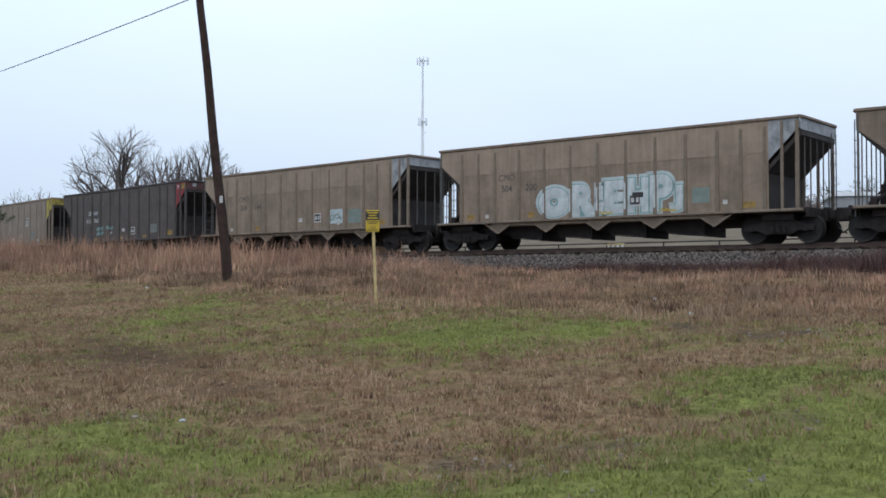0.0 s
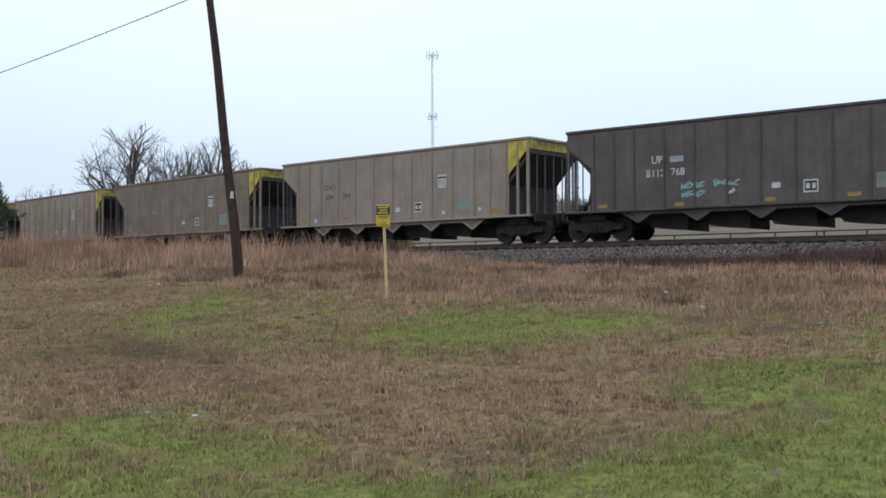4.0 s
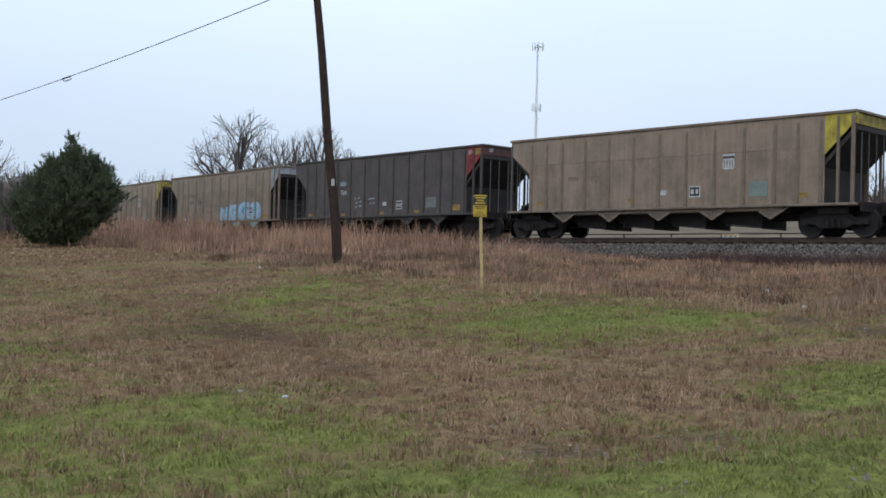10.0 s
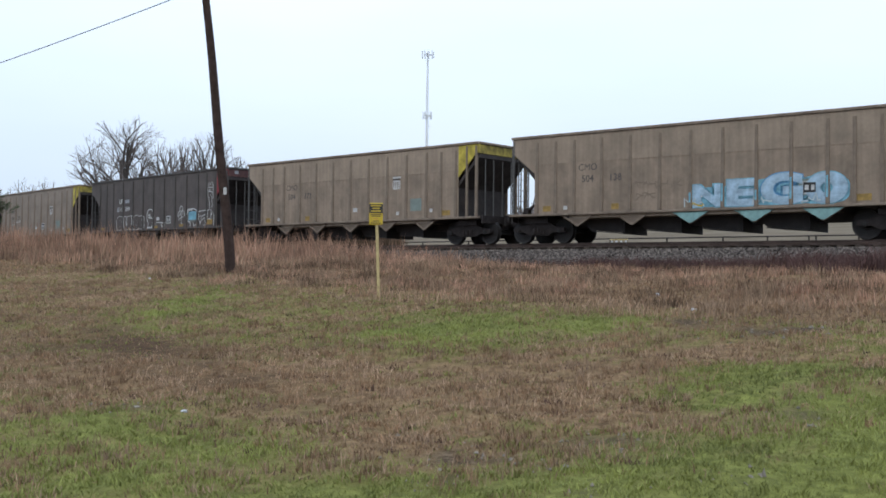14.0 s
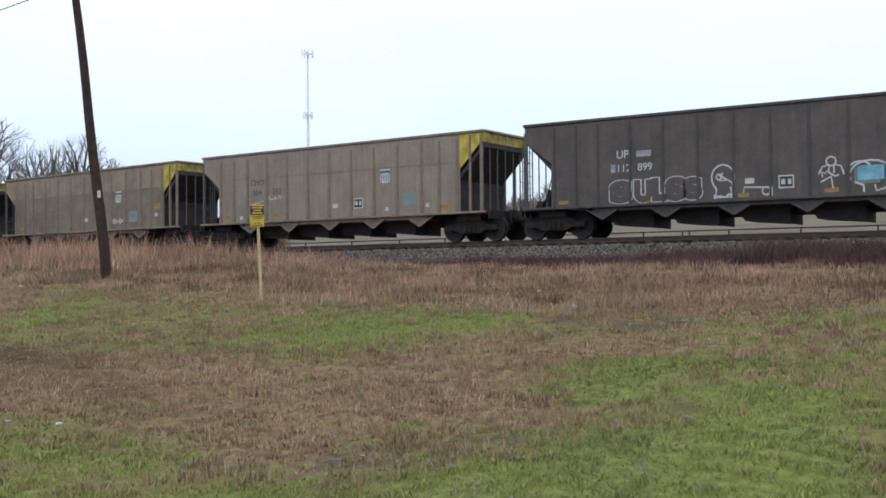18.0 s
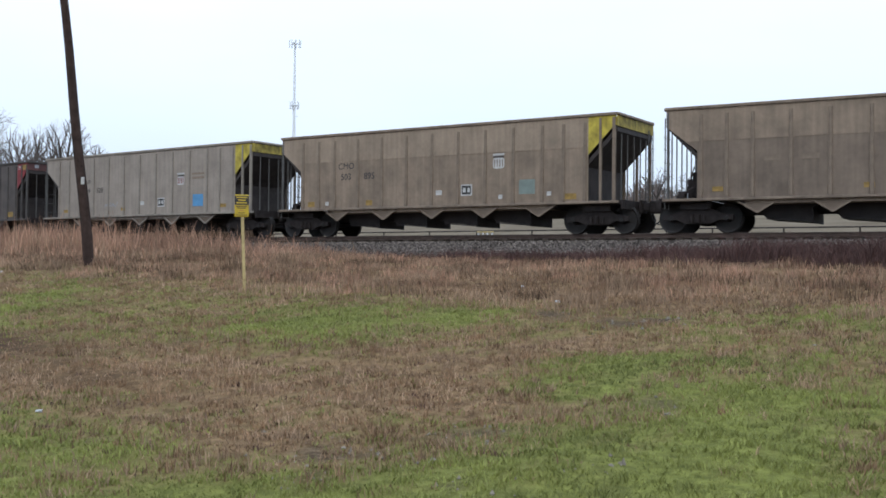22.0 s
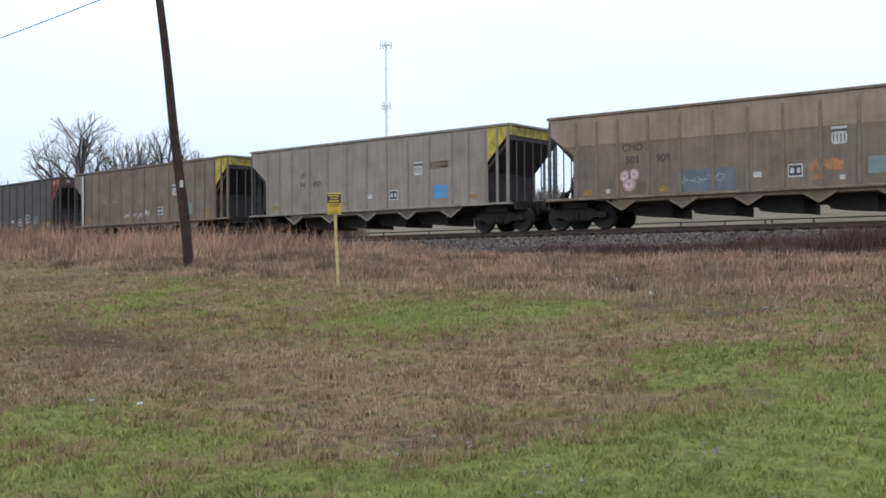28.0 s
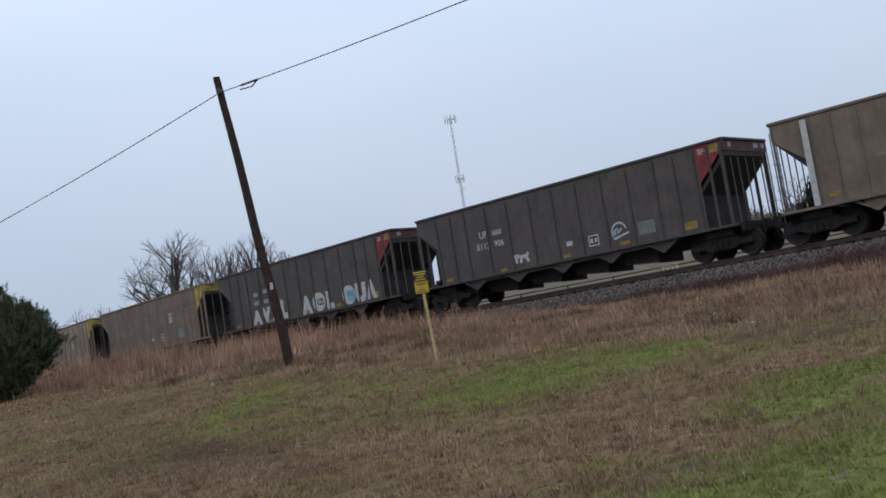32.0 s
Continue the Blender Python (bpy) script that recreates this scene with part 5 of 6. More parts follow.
for ch, x, z, w, h, m, ed in (("N", .62, 1.1, 1.05, .74, "periwinkle", "cyan"), ("E", 1.75, 1.1, .95, .86, "periwinkle", "cyan"), ("G", 3.1, 1.1, 1.35, 1.0, "periwinkle", "blue"), ("O", 4.5, 1.08, 1.3, .98, "periwinkle", "cyan")):
    fat_letter(c, ch, x, z, w, h, m, ed, 0, .12 if ch == "O" else .06)
for x, h in ((0, .5), (1.13, .75), (2.27, .5), (3.40, .85), (4.53, .85)):
    piece("sprayed_rib", plate_mesh(.068, h, M["cyan"]), c, "", pose(x, -HW - .0635, 1.1 + h / 2))
for x in (.15, 2.5, 4.1):
    tag(c, x, 1.3, 1.0, [wild(int(x * 7), 7, .7, .35)], "mint", .05, lay=3)
tag(c, .3, 1.2, 1.0, [wild(9, 6, .6, .16)], "signyel", .05, lay=3)
for k in (0, 1, 2):
    piece("painted_gusset", shared("painted_gusset", lambda bm: b_gusset(bm), M["aqua"]), c, "gusset oversprayed in teal", pose(k * 2.2, -1.562, 0))
stencil_box(c, 3.98, unz(1.6))
c = CARS[9]
for x, z, w, k in ((-2.35, 1.75, .8, 1), (-2.3, 1.48, .85, 2), (-1.15, 1.78, .8, 3)):
    tag(c, x, z, 1.0, [wild(300 + k, 10, w, .24), wild(320 + k, 8, w, .22), wild(340 + k, 7, w, .18)], "aqua", .05)
tag(c, -.95, 1.5, 1.0, [wild(29, 5, .25, .18), wild(30, 4, .2, .14)], "white", .05)
c = CARS[4]
for k, (x, z, w) in enumerate(((-1.85, 1.92, .12), (-1.55, 1.95, .16), (-1.75, 1.72, .2), (-1.42, 1.76, .16), (-1.78, 1.52, .14), (-1.45, 1.55, .26), (-.55, 1.88, .5), (-.6, 1.66, .14), (-.35, 1.66, .16))):
    mark(c, "chalk_print", x, unz(z), w, .075, "silver", "", 1, 0, -6 if k % 2 else -2)
c = CARS[1]
for ch, x, z, w, h in (("S", -3.72, 1.08, .8, .76), ("U", -2.95, 1.08, .62, .74), ("L", -2.4, 1.1, .5, .76), ("S", -1.85, 1.08, .7, .78), ("S", -1.3, 1.1, .62, .72)):
    fat_letter(c, ch, x, z, w, h, "grey", "white", 0, .085)
tag(c, -1.4, 1.55, 1.0, [wild(11, 8, .6, .6), wild(12, 7, .6, .5)], "white", .05)
tag(c, -3.7, 1.5, 1.0, [wild(5, 7, .6, .3)], "white", .05)
tag(c, -.33, 1.55, 1.0, [arc(0, .2, .36, .4, -40, 220) + [(-.2, -.15), (-.24, -.42), (.28, -.42), (.24, -.1)], [(-.15, .3), (.3, .02)], arc(-.12, .22, .09, .09, 0, 360), [(.0, .35), (-.1, .1), (.12, .12)]], "white", .05)
tag(c, -.3, 1.17, 1.0, [wild(17, 11, .6, .16), wild(18, 9, .6, .16)], "white", .05)
tag(c, .75, 1.27, 1.0, [[(-.45, -.16), (-.42, .14), (.4, .1)], arc(.25, 0, .12, .12, 0, 360), [(.42, .12), (.42, -.16)]], "white", .05)
tag(c, 2.9, 1.7, 1.0, [arc(0, .35, .14, .14, 0, 360), [(-.36, -.02), (-.25, .2), (-.05, .25), (-.08, 0)], [(.36, -.05), (.28, .2), (.08, .25), (.08, 0)], wild(21, 9, .5, .22), [(-.3, -.25), (.0, -.1), (.05, -.45)]], "white", .05)
tag(c, 4.0, 1.5, 1.0, [arc(0, .1, .6, .42, -20, 200), arc(-.3, .3, .3, .2, 20, 160), [(-.45, -.1), (-.2, -.2), (-.2, -.4)], [(.1, -.2), (.15, -.38), (.4, -.3)]], "white", .06)
tag(c, 4.95, 1.5, 1.0, [[(-.4, .35), (.35, .4), (.35, .2), (.05, .15), (-.3, -.3), (.2, .05), (.3, -.35), (.1, -.35)], [(-.1, .1), (-.45, .1), (-.15, -.3)]], "white", .05)
tag(c, 5.65, 1.5, 1.0, [[(-.25, -.1), (-.2, .4), (.12, .42), (.1, -.05), (-.2, -.05)], [(.12, .1), (.25, .3), (.38, .1), (.35, -.4)]], "white", .05)
tag(c, 5.68, 2.6, 1.0, [[(-.2, .5), (-.1, .7), (0, .55), (.12, .72), (.25, .5), (.22, .1), (.28, -.1), (.12, -.2), (.2, -.5), (-.05, -.62), (-.12, -.1), (-.24, 0), (-.24, .45), (.2, .42)], [(-.1, .25), (.2, .2), (.0, .05), (.15, -.1)], arc(-.08, .28, .06, .06, 0, 360)], "white", .045)
mark(c, "painted_square", 4.0, unz(1.66), .72, .42, "cyan", "sky-blue painted square", 3)
c = CARS[0]
tag(c, -3.9, 1.85, 1.0, [wild(7, 10, .6, .16)], "white", .04)
tag(c, -2.9, 2.0, 1.0, [wild(8, 12, .75, .18)], "white", .04)
c = CARS[-1]
tag(c, 2.75, 1.42, 1.0, [wild(51, 9, .8, .2), arc(-.2, 0, .12, .1, 0, 360), arc(.22, 0, .1, .1, 0, 360)], "white", .05)
mark(c, "reflector", 5.75, unz(2.0), .46, .28, "ochre", "dirty ochre plate", 1)
mark(c, "small_plate", 5.7, unz(1.62), .2, .16, "white", "", 1)
c = CARS[-5]
for x, z, r_ in ((-4.25, 1.72, .2), (-3.92, 1.76, .2), (-4.1, 1.45, .24)):
    mark(c, "sprayed_disc", x, unz(z), r_ * 2, r_ * 2, "pink", "pale pink sprayed disc", 1, 0.99)
    tag(c, x, z, 1.0, [arc(0, 0, r_ * .5, r_ * .5, 0, 360)], "white", .06, lay=2)
mark(c, "sprayed_block", -1.4, unz(1.45), 2.0, .72, "slate", "grey-blue sprayed block", 0)
tag(c, -1.4, 1.5, 1.0, [wild(9, 12, 1.6, .3), wild(10, 9, 1.5, .25)], "silver", .03)
tag(c, 2.46, 1.72, 1.0, [wild(31, 9, .9, .36), wild(32, 8, .9, .3), wild(33, 8, .9, .34)], "orange", .13)
mark(c, "reflector", 2.2, unz(1.35), .34, .14, "orange", "", 1)
c = CARS[-3]
scribble(c, -2.1, 1.4, .9, .3, "silver", 11, 6)
c = CARS[-6]
mark(c, "painted_square", 3.9, 2.4, .9, .26, "drab", "faded lettering block", 1)
for k in range(4):
    mark(CARS[-3], "shield_stripe", 2.66 + k * .107, unz(2.49), .035, .26, "red", "", 3)
c = CARS[-7]
for k in range(4):
    scribble(c, -1.6 + .62 * k, 1.32, .56, .34, "white", 40 + k, 3)
piece("painted_post", plate_mesh(.20, 2.72, M["white"]), c, "pale repainted end post", pose(-6.13, -HW - .10, 2.43))
c = CARS[-8]
tag(c, -1.82, 1.42, 1.0, [[(-.42, .12), (-.25, .16), (-.1, .08), (.2, .1), (.32, .2)], [(-.3, .12), (-.32, -.12)], [(-.05, .06), (-.12, -.14)], [(.18, .06), (.3, -.14)]], "white", .13)
tag(c, 2.75, 1.65, 1.0, [arc(0, 0, .3, .3, 10, 200), [(-.3, -.05), (-.25, -.25), (.4, -.1)], wild(14, 6, .35, .25)], "mint", .07)
c = CARS[-9]
for ch, x, z, w, h in (("A", -3.95, 1.08, .85, .74), ("V", -3.1, 1.1, .8, .76), ("A", -2.2, 1.1, .8, .8), ("L", -1.5, 1.1, .5, .95), ("A", .42, 1.08, .85, .88), ("O", 1.42, 1.08, 1.0, .9), ("L", 2.3, 1.1, .55, .85), ("O", 3.75, 1.1, .95, .88), ("U", 4.65, 1.1, .75, .88), ("A", 5.4, 1.15, .7, .85)):
    fat_letter(c, ch, x, z, w, h, "white", "grey", 0, .12 if ch == "O" else .09)
mark(c, "painted_square", 3.89, unz(1.5), .5, .5, "cyan", "sky-blue painted square", 2)


# ---- trees and brush ----
def tubes(name, segs, material, seg=5):
    """Tapered limbs from rows of start, end, radius at both."""
    P, Q, R0, R1 = (np.array([q[k] for q in segs], float) for k in range(4))
    ax = Q - P
    ax /= np.linalg.norm(ax, axis=1)[:, None] + 1e-9
    ref = np.where(np.abs(ax[:, 2:3]) > 0.9, np.array([[1.0, 0, 0]]), np.array([[0, 0, 1.0]]))
    u = np.cross(ax, ref)
    u /= np.linalg.norm(u, axis=1)[:, None] + 1e-9
    w = np.cross(ax, u)
    a = np.arange(seg) * math.tau / seg
    ring = u[:, None] * np.cos(a)[None, :, None] + w[:, None] * np.sin(a)[None, :, None]
    v = np.concatenate([P[:, None] + ring * R0[:, None, None], Q[:, None] + ring * R1[:, None, None]], 1)
    k = np.arange(len(P))[:, None, None] * 2 * seg
    j = np.arange(seg)
    f = k + np.stack([j, (j + 1) % seg, seg + (j + 1) % seg, seg + j], 1)[None]
    me = raw_mesh(name, v.reshape(-1, 3).tolist(), f.reshape(-1, 4).tolist(), material)
    return me


def grow(r, p, way, length, rad, level, out, levels, spread):
    n = 4 if level < 2 else 3
    q = Vector(p)
    way = Vector(way)
    for k in range(n):
        nxt = q + way * (length / n)
        r0, r1 = rad * (1 - .5 * k / n), rad * (1 - .5 * (k + 1) / n)
        out.append((tuple(q), tuple(nxt), r0, r1, level))
        q = nxt
        way = (way + Vector((r.gauss(0, .13), r.gauss(0, .13), r.gauss(.03, .08)))).normalized()
        if level < levels and (k > 0 or level > 0):
            for _ in range(2 if level < 2 or r.random() < .45 else 1):
                side = Vector((r.gauss(0, 1), r.gauss(0, 1), r.gauss(.35, .5))).normalized()
                grow(r, q, (way * (1 - spread) + side * spread).normalized(), length * r.uniform(.5, .78), r1 * .62, level + 1, out, levels, spread)


def branch(r, p, way, length, rad, level, out, levels):
    """A limb that wanders upwards and throws off smaller limbs to alternate sides."""
    n = 6 if level < 2 else 4
    q, way, turn = Vector(p), Vector(way), r.uniform(0, math.tau)
    for k in range(n):
        nxt = q + way * (length / n)
        r0, r1 = rad * (1 - .6 * k / n), rad * (1 - .6 * (k + 1) / n)
        out.append((tuple(q), tuple(nxt), r0, r1, level))
        q = nxt
        way = (way + Vector((r.gauss(0, .10), r.gauss(0, .10), r.gauss(.02, .06)))).normalized()
        if level < levels and (k > 0 or level > 1):
            turn += 2.4 + r.uniform(-.5, .5)
            u = way.orthogonal().normalized()
            side = u * math.cos(turn) + way.cross(u) * math.sin(turn)
            lean = r.uniform(.42, .80)
            branch(r, q, (way * math.cos(lean) + side * math.sin(lean) + Vector((0, 0, .12))).normalized(), length * r.uniform(.45, .66) * (1.1 - .30 * k / n), r1 * .68, level + 1, out, levels)


def bare_tree(x, y, height, seed, label, wide=1.0, levels=4, limbs=9):
    """A leafless tree that forks low into spreading limbs; wide: crown width over height."""
    r = random.Random(seed)
    out, top = [], Vector((r.gauss(0, .02), r.gauss(0, .02), .26))
    out.append(((0, 0, -.05), tuple(top * .5), .030, .026, 0))
    out.append((tuple(top * .5), tuple(top), .026, .024, 0))
    for k in range(limbs):
        a = 2.4 * k + r.uniform(-.3, .3)
        lean = .08 + .95 * math.sqrt(k / limbs) * r.uniform(.85, 1.1)
        branch(r, top * r.uniform(.8, 1), (math.cos(a) * math.sin(lean), math.sin(a) * math.sin(lean), math.cos(lean)), r.uniform(.42, .52) * (1 if k else 1.15), .017, 1, out, levels)
    hi = float(np.percentile([q[1][2] for q in out], 94))
    xs, ys = np.array([q[1][0] for q in out]), np.array([q[1][1] for q in out])
    span = float(np.ptp(np.percentile(xs, [7, 93])) + np.ptp(np.percentile(ys, [7, 93]))) / 2
    kz, kx = height / hi, height * wide / span
    mid = float(np.median(xs)), float(np.median(ys))
    lost, rows = set(), []
    for a, b, r0, r1, lv in out:
        # straighten and scale; what would grow past the rounded outline is left off
        a, b = (((c[0] - mid[0] * min(1, max(0, c[2]) / hi)) * kx, (c[1] - mid[1] * min(1, max(0, c[2]) / hi)) * kx, c[2] * kz) for c in (a, b))
        far = math.sqrt((b[0] ** 2 + b[1] ** 2) / (.5 * wide * height) ** 2 + ((b[2] / height - .56) / .44) ** 2)
        if a in lost or (b[2] > .3 * height and far > r.uniform(.93, 1.07)):
            lost.add(b)
        else:
            rows.append((a, b, max(r0 * kz, height * .0008), max(r1 * kz, height * .0006), lv))
    tree = tagged(new("bare_tree"), label, "tree", group="leafless trees behind the train")
    tree.matrix_basis = pose(x, y, float(ground_z(x, y)))
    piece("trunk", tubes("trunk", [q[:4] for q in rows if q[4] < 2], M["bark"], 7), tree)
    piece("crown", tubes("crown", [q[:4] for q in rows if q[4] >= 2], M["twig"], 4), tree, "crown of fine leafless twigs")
    return tree


def polar(az, r):
    return -math.sin(radians(az)) * r, math.cos(radians(az)) * r


for az, r, el, seed, wide, levels in ((16.75, 120, 7.95, 32, .92, 5), (14.5, 128, 7.1, 50, .60, 4), (12.75, 126, 7.5, 1, .60, 4), (21.4, 170, 4.75, 50, .8, 4), (11.4, 132, 6.2, 1, .6, 4)):
    x, y = polar(az, r)
    bare_tree(x, y, r * math.tan(radians(el)) + EYE - float(ground_z(x, y)), seed, "tall leafless spreading tree behind the tracks", wide, levels)
for k, az in enumerate((-20.5, -22.2, -25.1, -26.5, -18.8, -29.5, -31.0, -16.5, -33.0, -35.0)):
    x, y = polar(az, 122 + 5 * (k % 3))
    bare_tree(x, y, 4.5 + 1.6 * ((k * 7) % 5) / 5, 40 + k, "small leafless tree at the far side of a field", .9, 4, 4)


def foliage(name, pts, size, material, r):
    """Small upward sprays of scale leaves, each a bent three-sided tuft."""
    n = len(pts)
    g = np.random.default_rng(r)
    way = g.normal(0, 1, (n, 3)) * .5 + np.array([0, 0, .75]) + pts * np.array([.3, .3, 0]) / 2
    way /= np.linalg.norm(way, axis=1)[:, None]
    side = np.cross(way, g.normal(0, 1, (n, 3)))
    side /= np.linalg.norm(side, axis=1)[:, None] + 1e-9
    third = np.cross(way, side)
    sz = size * g.uniform(.6, 1.6, n)[:, None]
    v = np.stack([pts + way * sz * 2.4, pts + side * sz * .26, pts - side * sz * .2 + third * sz * .26, pts - third * sz * .26 - side * sz * .06], 1)
    k = np.arange(n)[:, None, None] * 4
    f = (k + np.array([(0, 1, 2), (0, 2, 3), (0, 3, 1)])[None]).reshape(-1, 3)
    return raw_mesh(name, v.reshape(-1, 3).tolist(), f.tolist(), material)


def evergreen(x, y, height, width, seed, label, material, name="cedar_tree", n=42000, spires=((0, 0, .64, .95), (.10, 0, 1.0, .20), (.06, .1, .82, .34), (-.5, .1, .60, .5), (.5, -.1, .70, .42), (.34, .2, .76, .2), (-.25, -.2, .72, .3), (.72, 0, .64, .22), (-.7, 0, .5, .3))):
    """A bushy conifer: several pointed leaders over a broad skirt."""
    g = np.random.default_rng(seed)
    tree = tagged(new(name), label, "tree")
    tree.matrix_basis = pose(x, y, float(ground_z(x, y)))
    bm = bmesh.new()
    add_rod(bm, (0, 0, -.2), (.05, 0, height * .8), width * .035, .02)
    part("trunk", bm, M["bark"], tree)
    pts = []
    for k, (sx, sy, top, wide) in enumerate(spires):
        per = 46
        m = int(n * wide / sum(q[3] for q in spires) / per)
        h = g.random(m) ** .85
        rad = width * .5 * wide * np.interp(h, [0, .12, .35, .65, .85, .95, 1], [.20, .40, .78, 1.0, .72, .38, .10])
        a = g.uniform(0, math.tau, m)
        limb = 1 + .26 * np.sin(a * 5 + h * 17 + sx * 9) + .22 * np.sin(a * 9 - h * 31)
        rr = rad * (g.uniform(.3, 1.02, m) if wide > .3 else g.uniform(.05, 1.3, m) ** 1.2) * limb
        cx, cy = sx * width * .5 * np.minimum(1, .5 + h), sy * width * .5 * np.minimum(1, .5 + h)
        root = np.stack([cx - width * .16 * np.clip(1 - h * top / .42, 0, 1) + rr * np.cos(a), cy + rr * np.sin(a), .12 + h * (height * top - .12)], 1)
        # each limb ends in a feathery spray that points out and up
        way = np.stack([np.cos(a) * .75, np.sin(a) * .75, np.full(m, .62)], 1) + g.normal(0, .35, (m, 3))
        way[:, 2] += 1.2 * (h > .85)
        way /= np.linalg.norm(way, axis=1)[:, None]
        reach = height * .135 * g.uniform(.4, 1.5, m) * (1.2 - .5 * h)
        q = g.random((m, per))
        tip = root[:, None] + way[:, None] * (reach[:, None] * q)[:, :, None] + g.normal(0, 1, (m, per, 3)) * (height * .012 * (1.15 - q))[:, :, None]
        pts.append(tip.reshape(-1, 3))
    piece("crown", foliage("crown", np.concatenate(pts), height * .0100 if name == "cedar_tree" else height * .02, material, seed), tree)
    return tree


x, y = polar(25.75, 42)
evergreen(x, y, 4.0, 3.45, 5, "dense dark green bushy cedar at the edge of the grass", M["cedar"], "cedar_tree", 190000,
          ((-.05, 0, .64, .98), (.08, 0, 1.0, .15), (.06, .1, .88, .26), (.0, .0, .80, .36), (-.5, .1, .62, .52), (.5, -.1, .76, .46), (.36, .2, .82, .16), (.62, 0, .80, .13), (.80, .1, .74, .13), (.92, 0, .62, .16), (-.25, -.2, .78, .2),
           (-.42, 0, .74, .15), (.72, 0, .64, .34), (-.72, 0, .52, .34), (-.62, .1, .68, .10), (-.85, 0, .58, .12), (.22, -.1, .90, .10), (.50, .1, .84, .08), (.70, -.1, .78, .08), (-.12, .1, .86, .10), (-.34, -.1, .80, .07)))
for az, r, hgt, wid, seed in ((30.5, 56, 1.5, 1.7, 6), (37.9, 86, 2.6, 2.6, 7), (33.4, 68, 1.2, 1.5, 8), (35.4, 74, 1.0, 1.9, 9), (40.4, 105, 2.6, 3.2, 10)):
    x, y = polar(az, r)
    evergreen(x, y, hgt, wid, seed, "small dark green cedar shrub before the brush", M["cedar"], "cedar_shrub", 9000)


def shrub(x, y, height, seed, material):
    r = random.Random(seed)
    out = []
    for k in range(6):
        a = r.uniform(0, math.tau)
        w = Vector((math.cos(a) * r.uniform(.1, .6), math.sin(a) * r.uniform(.1, .6), 1)).normalized()
        grow(r, (math.cos(a) * .3, math.sin(a) * .3, -.1), w, height * r.uniform(.4, .6), height * .009, 1, out, 4, .3)
    top = max(q[1][2] for q in out)
    k = height / top
    for _ in range(26):
        a, rr = r.uniform(0, math.tau), r.uniform(0, 1.5) * height / 4 / k
        b = Vector((rr * math.cos(a), rr * math.sin(a), -.1))
        out.append((tuple(b), tuple(b + Vector((r.gauss(0, .16), r.gauss(0, .16), r.uniform(.25, .55))) * top), .014, .006, 3))
    bush = tagged(new("bare_shrub"), "leafless reddish-grey brush thicket along the fence line", "shrub", group="brush along the track")
    bush.matrix_basis = pose(x, y, float(ground_z(x, y)))
    piece("crown", tubes("crown", [(tuple(c * k for c in a), tuple(c * k for c in b), max(r0, .012), max(r1, .008)) for a, b, r0, r1, lv in out], material, 4), bush)


r = random.Random(21)
for k in range(44):
    az = 27.2 + 14.6 * k / 44 + r.uniform(-.25, .25)
    dist = 52 + 3.2 * (az - 27) + r.uniform(0, 17) + .7 * max(0, az - 37) ** 2
    x, y = polar(az, dist)
    el = np.interp(az, [27, 31, 35, 37.5, 39.5, 42.5], [4.3, 4.9, 4.5, 4.1, 3.3, 2.3]) + r.uniform(-1.0, .45)
    shrub(x, y, max(1.2, dist * math.tan(radians(float(el))) + EYE - float(ground_z(x, y))), 100 + k, M["brush"] if k % 4 else M["twig"])
for k, (az, dist, el) in enumerate(((29.3, 62, 5.9), (30.6, 66, 5.0), (31.6, 64, 5.6), (32.9, 70, 5.0), (33.8, 68, 5.35), (35.2, 76, 4.8), (36.4, 80, 4.7), (37.6, 84, 4.4), (39.4, 96, 3.7), (41.2, 112, 2.9))):
    x, y = polar(az, dist)
    bare_tree(x, y, dist * math.tan(radians(el)) + EYE - float(ground_z(x, y)), 77 + k, "small leafless tree standing in the brush", .7, 4, 4)


def far_wood(name, az0, az1, r0, r1, hgt, n, seed, label):
    g = np.random.default_rng(seed)
    az, rr = np.radians(g.uniform(az0, az1, n)), g.uniform(r0, r1, n)
    x, y = -np.sin(az) * rr, np.cos(az) * rr
    top = hgt * (.72 + .16 * np.sin(az * 61 + 2) + .10 * np.sin(az * 173 + rr * .05) + .07 * np.sin(az * 391 + rr * .11) + .05 * g.normal(0, 1, n))
    z = ground_z(x, y) - .3 + top * g.random(n) ** 1.3
    P = np.stack([x, y, z], 1)
    way = g.normal(0, .5, (n, 3)) + np.array([0, 0, .8])
    L = hgt * .22
    tagged(new(name, tubes(name, list(zip(P.tolist(), (P + way * L * g.uniform(.4, 1, n)[:, None]).tolist(), [hgt * .016] * n, [hgt * .006] * n)), M["brush"], 3)), label, "woods", kind="stuff")


far_wood("far_treeline", 39.5, 64, 140, 320, 3.5, 110000, 3, "hazy dark treeline beyond the road")
far_wood("far_hedge", -50, -4, 128, 172, 4.0, 52000, 4, "low leafless hedge beyond the field")

